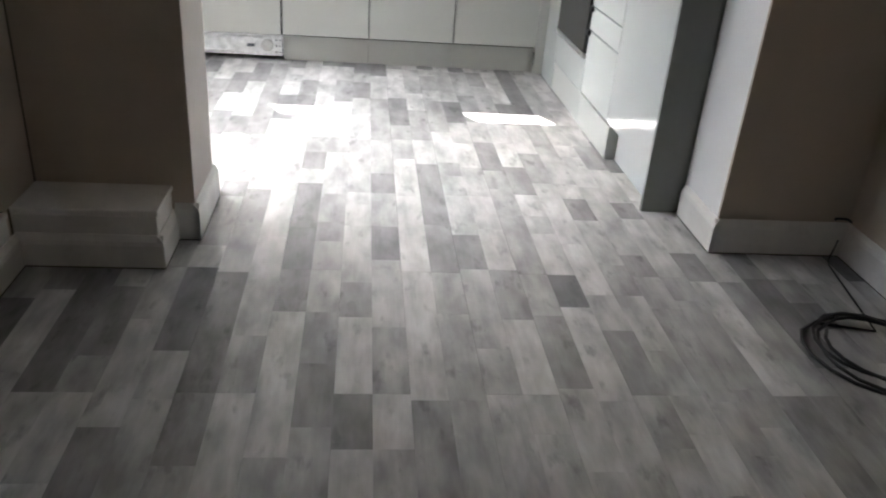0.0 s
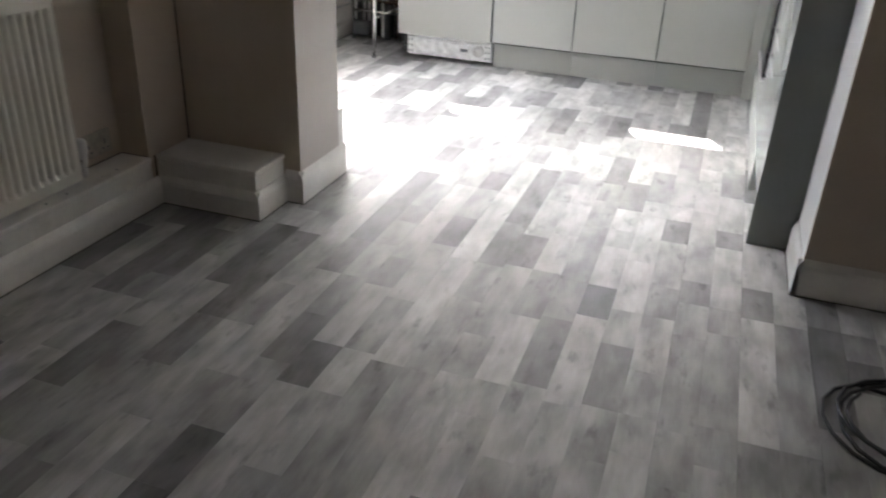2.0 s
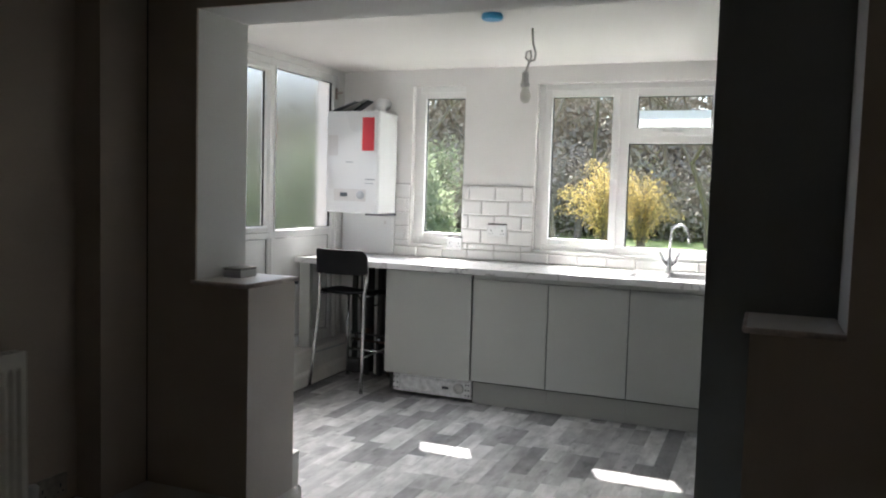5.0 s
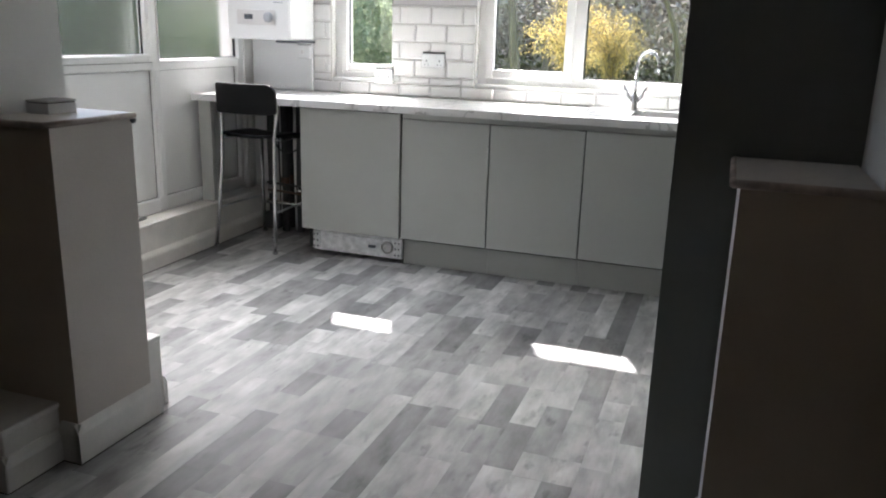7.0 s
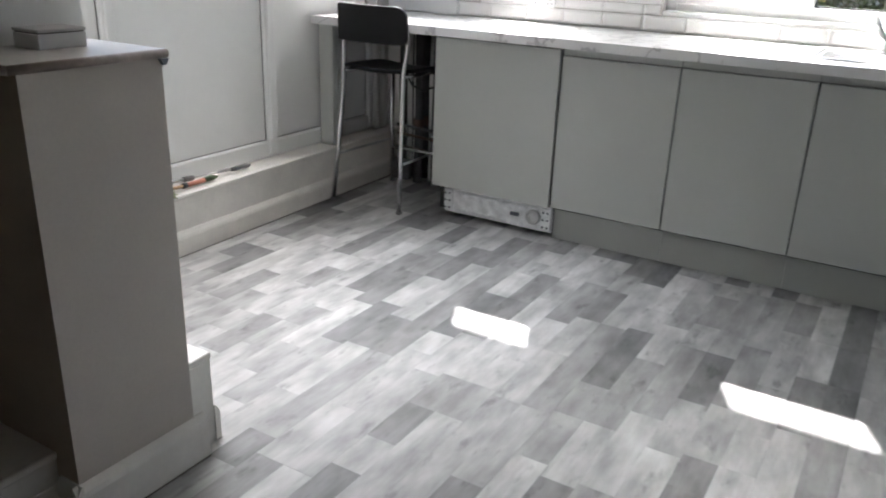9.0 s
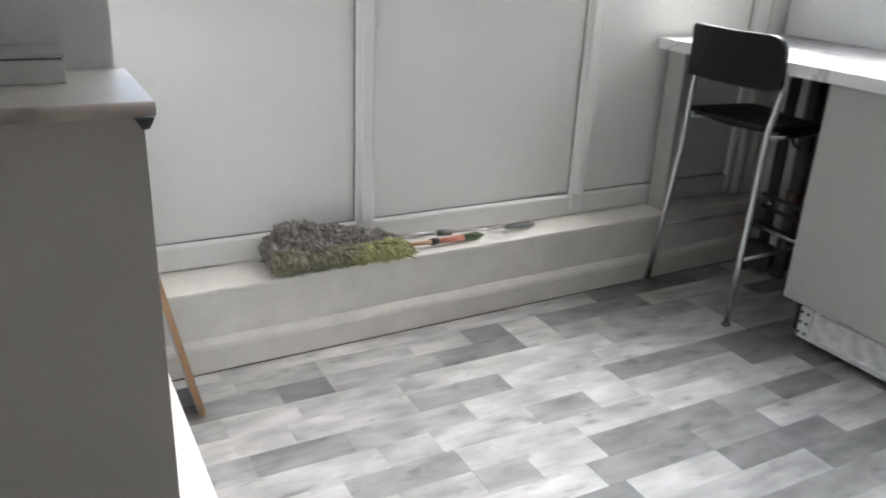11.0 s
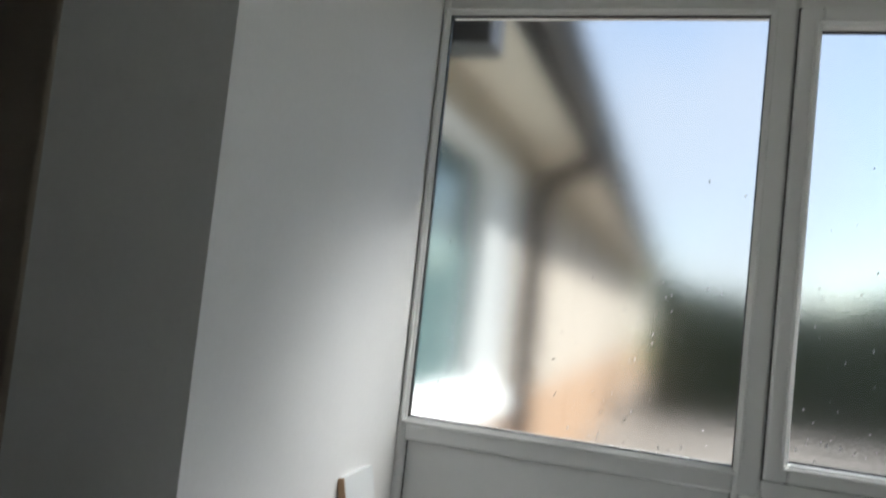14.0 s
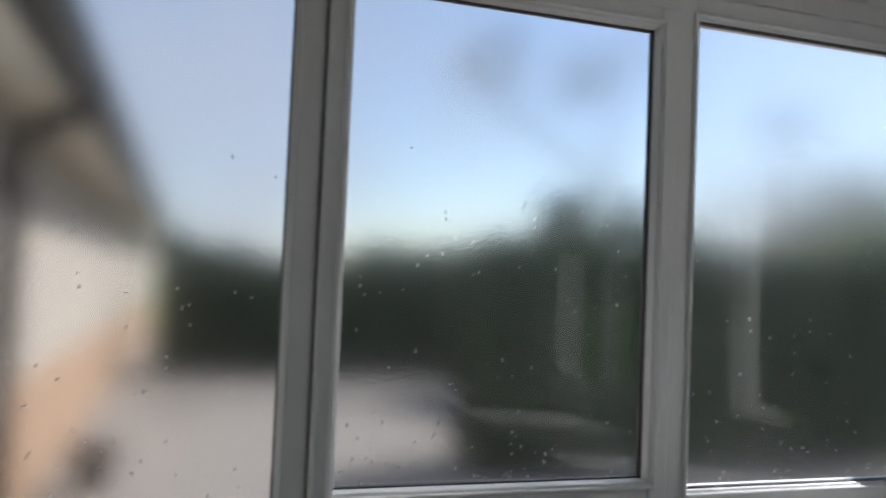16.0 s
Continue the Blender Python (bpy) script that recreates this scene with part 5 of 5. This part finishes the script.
def limb(bm, tips, p, d, length, r, depth, rng):
    """A tapering, bending limb that forks; its ends are collected in tips."""
    pts, rs = [p.copy()], [r]
    q = p.copy()
    for k in range(3):
        d = (d + Vector((rng.uniform(-0.22, 0.22), rng.uniform(-0.22, 0.22), rng.uniform(-0.02, 0.14)))).normalized()
        q = q + d * length / 3
        pts.append(q.copy())
        rs.append(r * (1 - 0.15 * (k + 1)))
    tube(bm, pts, rs, 6 if depth > 1 else 4)
    if depth == 0:
        tips.append((q, d))
        return
    for k in range(rng.choice((2, 3, 3))):
        a = rng.uniform(0, 2 * math.pi)
        side = Vector((math.cos(a), math.sin(a), rng.uniform(0.0, 0.6))).normalized()
        limb(bm, tips, pts[rng.choice((2, 3, 3))], (d * 0.75 + side * 0.8).normalized(), length * rng.uniform(0.55, 0.8), r * 0.5, depth - 1, rng)


def sprays(bm, tips, rng, per, reach, width):
    """Thin twig blades about the limb ends."""
    for p, d in tips:
        for k in range(per):
            v = (d + Vector((rng.uniform(-1, 1), rng.uniform(-1, 1), rng.uniform(-0.6, 0.9)))).normalized()
            s = p + Vector((rng.uniform(-1, 1), rng.uniform(-1, 1), rng.uniform(-1, 1))) * reach * 0.5
            e = s + v * reach * rng.uniform(0.4, 1.0)
            w = v.cross(Vector((rng.uniform(-1, 1), rng.uniform(-1, 1), rng.uniform(-1, 1)))).normalized() * width
            bm.faces.new([bm.verts.new(s - w), bm.verts.new(s + w), bm.verts.new(e)])


def tree(x, y, height, seed, leafy=False):
    rng = random.Random(seed)
    t = thing("tree", (x, y, GZ), "bare brown spring tree beyond the lawn" if not leafy else "evergreen tree beyond the lawn", "tree", "garden trees")
    bm = bmesh.new()
    tips = []
    p = Vector((x, y, GZ))
    limb(bm, tips, p, Vector((rng.uniform(-0.08, 0.08), 0, 1)), height * 0.45, height * 0.02, 4, rng)
    part("trunk", bm, BARK, t)
    bm = bmesh.new()
    sprays(bm, tips, rng, 14 if not leafy else 60, height * (0.10 if not leafy else 0.07), 0.012 if not leafy else 0.05)
    part("crown", bm, TWIG if not leafy else LEAF, t)
    return t


rngt = random.Random(3)
for k in range(22):
    tree(-30 + 2.0 * k + rngt.uniform(-0.8, 0.8), 33 + rngt.uniform(-1.5, 9), rngt.uniform(7.5, 12), 100 + k, k in (4, 11, 17))
for x, y, h, s in ((-4.1, 23.5, 7.5, 41), (-0.2, 30.0, 7.0, 45), (1.2, 28.5, 8, 42), (-9.5, 25, 9, 43), (-13.6, 13.2, 6.8, 44)):
    tree(x, y, h, s)


def clump_field(name, x0, x1, y0, y1, zmax, n, size, material, seed, label, category, kind="stuff"):
    """Undergrowth as thousands of small blades with an uneven top."""
    r = random.Random(seed)
    verts, faces = [], []
    for k in range(n):
        x, y = r.uniform(x0, x1), r.uniform(y0, y1)
        top = zmax * (0.55 + 0.45 * noise.noise(Vector((x * 0.35, y * 0.35, seed))) + 0.18 * noise.noise(Vector((x * 1.7, y * 1.7, seed))))
        z = GZ + r.random() ** 0.8 * max(top, 0.3)
        d = Vector((r.uniform(-1, 1), r.uniform(-1, 1), r.uniform(-0.3, 1.2))).normalized() * size * r.uniform(0.5, 1.3)
        w = d.cross(Vector((r.uniform(-1, 1), r.uniform(-1, 1), r.uniform(-1, 1)))).normalized() * size * 0.28
        i = len(verts)
        p = Vector((x, y, z))
        verts += [p - w, p + w, p + d]
        faces.append((i, i + 1, i + 2))
    me = bpy.data.meshes.new(name)
    me.from_pydata(verts, [], faces)
    me.materials.append(material)
    return tagged(new(name, me), label, category, "", kind)


clump_field("undergrowth", -34, 18, 33, 39, 5.5, 60000, 0.24, TWIG, 21, "tangled brown undergrowth below the bare trees", "undergrowth")
clump_field("far_thicket", -45, 30, 40, 48, 12.5, 120000, 0.42, TWIG, 22, "distant grey-brown thicket closing the garden", "thicket")
clump_field("ivy_growth", -34, 18, 33, 37, 1.3, 16000, 0.2, LEAF, 23, "olive green ivy and shrubs under the trees", "shrubs")


def bush(x, y, w, h, seed, n, material, label, name="flowering_bush", category="bush", leaf=0.07):
    """A many-stemmed arching shrub: canes from the ground and thousands of small blossoms along them."""
    r = random.Random(seed)
    t = thing(name, (x, y, GZ), label, category)
    stems, bloom = bmesh.new(), bmesh.new()
    for k in range(70):
        a = r.uniform(0, 2 * math.pi)
        reach = w * 0.5 * r.uniform(0.2, 1.0)
        top = h * r.uniform(0.55, 1.0) * (1 - 0.35 * (reach / (w * 0.5)) ** 2)
        p = [Vector((x + 0.15 * math.cos(a), y + 0.15 * math.sin(a), GZ))]
        for i in range(1, 6):
            u = i / 5
            p.append(Vector((x + reach * math.cos(a) * u ** 1.5, y + reach * math.sin(a) * u ** 1.5, GZ + top * math.sin(min(1.0, u * 1.05) * math.pi * 0.52))))
        tube(stems, p, [0.014, 0.012, 0.010, 0.008, 0.006, 0.004], 4)
        for i in range(n // 70):
            u = r.uniform(0.2, 1.0) * 5
            j = min(int(u), 4)
            c = p[j].lerp(p[j + 1], u - j) + Vector((r.uniform(-1, 1), r.uniform(-1, 1), r.uniform(-1, 1))) * 0.16
            d = Vector((r.uniform(-1, 1), r.uniform(-1, 1), r.uniform(-1, 1))).normalized() * leaf * r.uniform(0.5, 1.2)
            q = d.cross(Vector((r.uniform(-1, 1), r.uniform(-1, 1), r.uniform(-1, 1)))).normalized() * leaf * 0.5
            bloom.faces.new([bloom.verts.new(c - q), bloom.verts.new(c + d), bloom.verts.new(c + q)])
    part("stems", stems, BARK, t)
    part("blossom", bloom, material, t)
    return t


bush(-3.0, 25.6, 3.6, 2.9, 7, 7000, BLOSSOM, "yellow flowering forsythia bush at the end of the lawn", leaf=0.055)
bush(-1.95, 26.0, 2.6, 2.5, 9, 4200, BLOSSOM, "pale yellow flowering forsythia bush at the end of the lawn", leaf=0.055)
bush(-7.6, 22.5, 2.8, 3.6, 8, 5600, SPRINGLEAF, "fresh green leafing shrub beside the lawn", "leafing_shrub", "bush")

bush(-12.2, 10.6, 4.2, 3.6, 12, 9000, DARKLEAF, "dark evergreen shrub rising behind the yard hedge", "evergreen_shrub", "bush", 0.16)
clump_field("green_hedge", -17, -5.0, 16.6, 17.8, 4.7, 30000, 0.15, SPRINGLEAF, 51, "sunlit spring-green hedge along the lawn", "hedge")
# wooded rise in the far distance
r = random.Random(77)
tops = [7.5 + 3.0 * noise.noise(Vector((k * 0.16, 1, 2))) + 1.6 * noise.noise(Vector((k * 0.9, 5, 2))) for k in range(161)]
bm = bmesh.new()
low = [bm.verts.new((-160 + 2 * k, 82, GZ)) for k in range(161)]
high = [bm.verts.new((-160 + 2 * k, 84, h)) for k, h in enumerate(tops)]
for k in range(160):
    bm.faces.new((low[k], low[k + 1], high[k + 1], high[k]))
structure("backdrop", bm, DISTANCE, "far grey-brown wooded rise closing the view", "backdrop")

# dark hedges round the yard
def hedge_row(cx, y0, y1, top0, rise, depth, n, seed, label):
    mid = (y0 + y1) / 2
    t = thing("hedge", (cx, mid, GZ), label, "hedge", "yard hedges")
    r = random.Random(seed)
    verts, faces = [], []
    for k in range(n):
        y = r.uniform(y0, y1)
        top = top0 + 0.55 * noise.noise(Vector((0.3, y * 0.33, seed))) + 0.3 * noise.noise(Vector((2.0, y * 1.1, seed))) + rise * (y - y0)
        z = GZ + r.random() * top
        x = cx + r.uniform(-depth, depth) * (1 - 0.25 * (z - GZ) / top)
        d = Vector((r.uniform(-1, 1), r.uniform(-1, 1), r.uniform(-1, 1))).normalized() * 0.16
        w = d.cross(Vector((r.uniform(-1, 1), r.uniform(-1, 1), r.uniform(-1, 1)))).normalized() * 0.075
        i = len(verts)
        p = Vector((x - cx, y - mid, z - GZ))
        verts += [p - w, p + w, p + d]
        faces.append((i, i + 1, i + 2))
    me = bpy.data.meshes.new("foliage")
    me.from_pydata(verts, [], faces)
    me.materials.append(DARKLEAF)
    fol = new("foliage", me)
    fol.parent = t
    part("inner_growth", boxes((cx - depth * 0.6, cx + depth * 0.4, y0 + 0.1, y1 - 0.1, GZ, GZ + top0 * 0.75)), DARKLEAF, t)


hedge_row(-15.5, 3.5, 17, 2.35, 0.045, 0.7, 26000, 4, "dense dark green hedge beyond the paved yard")
hedge_row(-7.6, 6.8, 12.8, 2.1, 0.09, 0.6, 14000, 6, "overgrown dark hedge close to the house")

# the adjoining house seen through the side panes
nb = thing("neighbour_house", (-7.0, 0.5, GZ), "cream rendered neighbouring house with dark gutter and brick base", "house")
HX0, HX1, HY = -26.0, -1.75, 2.9
part("wall", boxes((HX0, -4.78, HY - 0.25, HY, 0.70, 2.62), (-4.78, -1.95, HY - 0.25, HY, 2.35, 2.62), (-1.949, HX1, HY - 0.25, HY, 0.70, 2.62)), RENDER, nb, "cream rendered upper wall")
part("brick_base", boxes((HX0, HX1, HY - 0.25, HY + 0.012, GZ, 0.70)), BRICKM, nb, "orange brick base course")
part("side_wall", boxes((HX0, HX0 + 0.25, -4.0, HY - 0.26, GZ, 2.62)), RENDER, nb)
part("soffit", boxes((HX0 - 0.2, -1.9, HY + 0.001, 3.36, 2.60, 2.64)), SOFFIT, nb, "cream soffit board")
part("fascia", boxes((HX0 - 0.2, -1.9, 3.361, 3.385, 2.48, 2.74)), GUTTER, nb)
bm = bmesh.new()
prism(bm, [(3.386, 2.70), (3.386, 2.58), (3.42, 2.54), (3.50, 2.54), (3.54, 2.58), (3.54, 2.70), (3.53, 2.70), (3.53, 2.59), (3.495, 2.552), (3.425, 2.552), (3.396, 2.59), (3.396, 2.70)], 'x', HX0 - 0.2, -1.9)
part("gutter", bm, GUTTER, nb, "black plastic gutter")
bm = bmesh.new()
prism(bm, [(3.40, 2.69), (-1.0, 4.6), (-1.0, 4.45), (3.40, 2.645)], 'x', HX0 - 0.25, -1.9)
part("roof", bm, ROOFM, nb, "dark tiled roof slope")
bm = bmesh.new()
tube(bm, [(-5.0, 3.44, 2.55), (-5.0, 3.34, 2.44), (-5.0, 3.08, 2.30), (-5.0, 3.04, 2.2), (-5.0, 3.04, GZ)], 0.085, 12)
part("downpipe", bm, DOWNPIPE, nb, "brown plastic downpipe", smooth=True)
wn_ = part("window", boxes((-4.78, -4.63, HY - 0.12, HY + 0.02, 0.72, 2.35), (-4.28, -4.08, HY - 0.12, HY + 0.03, 0.80, 2.30), (-2.05, -1.95, HY - 0.12, HY + 0.02, 0.72, 2.35), (-4.63, -2.05, HY - 0.12, HY + 0.02, 2.25, 2.35), (-4.63, -2.05, HY - 0.12, HY + 0.02, 0.72, 0.95), bevel=0.01), UPVC, nb, "white plastic window frame")
part("pane", boxes((-4.63, -2.05, HY - 0.10, HY - 0.09, 0.95, 2.25)), NEIGHBOURGLASS, wn_)
part("sill", boxes((-4.84, -1.9, HY + 0.021, HY + 0.10, 0.70, 0.84), bevel=0.01), UPVC, wn_)
fend = thing("eaves_end", (-1.9, 3.4, 2.5), "dark gutter hopper end above the side window", "gutter")
part("gutter_end", boxes((-2.02, -1.86, 3.14, 3.41, 2.235, 2.62), (-2.03, -1.85, 3.14, 3.43, 2.40, 2.43), bevel=0.006), GUTTER, fend)
bin_ = single("garden_pot", lathe(bmesh.new(), [(0.14, GZ + 0.03), (0.2, GZ + 0.4), (0.21, GZ + 0.42), (0.18, GZ + 0.42)], -7.2, 3.35, 20), DOWNPIPE, "dark round pot standing by the neighbouring wall", "pot")


# ---- floor strips ----
STRIP = 0.0935


def strip_mesh(width, length, gaps):
    """One printed strip: a flat top with sides that fall into the joints; gaps are left, right, near and far."""
    bm = bmesh.new()
    g0, g1, g2, g3 = gaps
    xs, ys = (-width / 2, width / 2), (-length / 2, length / 2)
    low = [bm.verts.new((x, y, -0.004)) for x, y in ((xs[0] + g0 * 0.5, ys[0] + g2 * 0.5), (xs[1] - g1 * 0.5, ys[0] + g2 * 0.5), (xs[1] - g1 * 0.5, ys[1] - g3 * 0.5), (xs[0] + g0 * 0.5, ys[1] - g3 * 0.5))]
    top = [bm.verts.new((x, y, -0.0002)) for x, y in ((xs[0] + g0, ys[0] + g2), (xs[1] - g1, ys[0] + g2), (xs[1] - g1, ys[1] - g3), (xs[0] + g0, ys[1] - g3))]
    bm.faces.new(top)
    for k in range(4):
        bm.faces.new((low[k], low[(k + 1) % 4], top[(k + 1) % 4], top[k]))
    return bm


# two-strip boards in half bond: BOARD long, joined end to end, every second row shifted by half
rng = random.Random(11)
BOARD, UNIT = 1.25, 0.05
FINE, OPEN = 0.0001, 0.0004
strip_meshes = {}
rest = bmesh.new()
count = 0
for col in range(-20, 19):
    row = col // 2
    x = 0.298 + STRIP * (col + 0.5)
    if x < -1.36 or x > FLOOR_X1 + 0.02:
        continue
    y = (2.275 if row % 2 == 0 else 2.90) - 4 * BOARD
    while y < FLOOR_Y1:
        cuts, left = [], 25
        while left:
            n = rng.choice((3, 4, 5, 6, 6, 7, 8, 9, 12))
            n = left if left - n < 3 else n
            cuts.append(n)
            left -= n
        for k, n in enumerate(cuts):
            length = n * UNIT
            cy = y + length / 2
            y += length
            if cy < FLOOR_Y0 or cy > FLOOR_Y1 + 0.1 or (x < -0.7 and cy < 3.1):
                continue
            gaps = (OPEN if col % 2 == 0 else FINE, OPEN if col % 2 else FINE, OPEN if k == 0 else FINE, OPEN if k == len(cuts) - 1 else FINE)
            if 2.1 < cy < 4.6 and -1.3 < x < 1.6 and (x > -0.75 or cy > 3.3) and count < 300:
                if (n, gaps) not in strip_meshes:
                    strip_meshes[(n, gaps)] = mesh_of("plank", strip_mesh(STRIP, length, gaps), PLANK)
                ob = new("plank", strip_meshes[(n, gaps)])
                ob.location = (x, cy, 0)
                ob.parent = floor
                count += 1
            else:
                piece = strip_mesh(STRIP, length, gaps)
                bmesh.ops.translate(piece, vec=(x, cy, 0), verts=piece.verts[:])
                tmp = bpy.data.meshes.new("tmp")
                piece.to_mesh(tmp)
                piece.free()
                rest.from_mesh(tmp)
                bpy.data.meshes.remove(tmp)
more = part("planks", rest, PLANKS, floor)
tagged(more, "", "", "", "stuff")
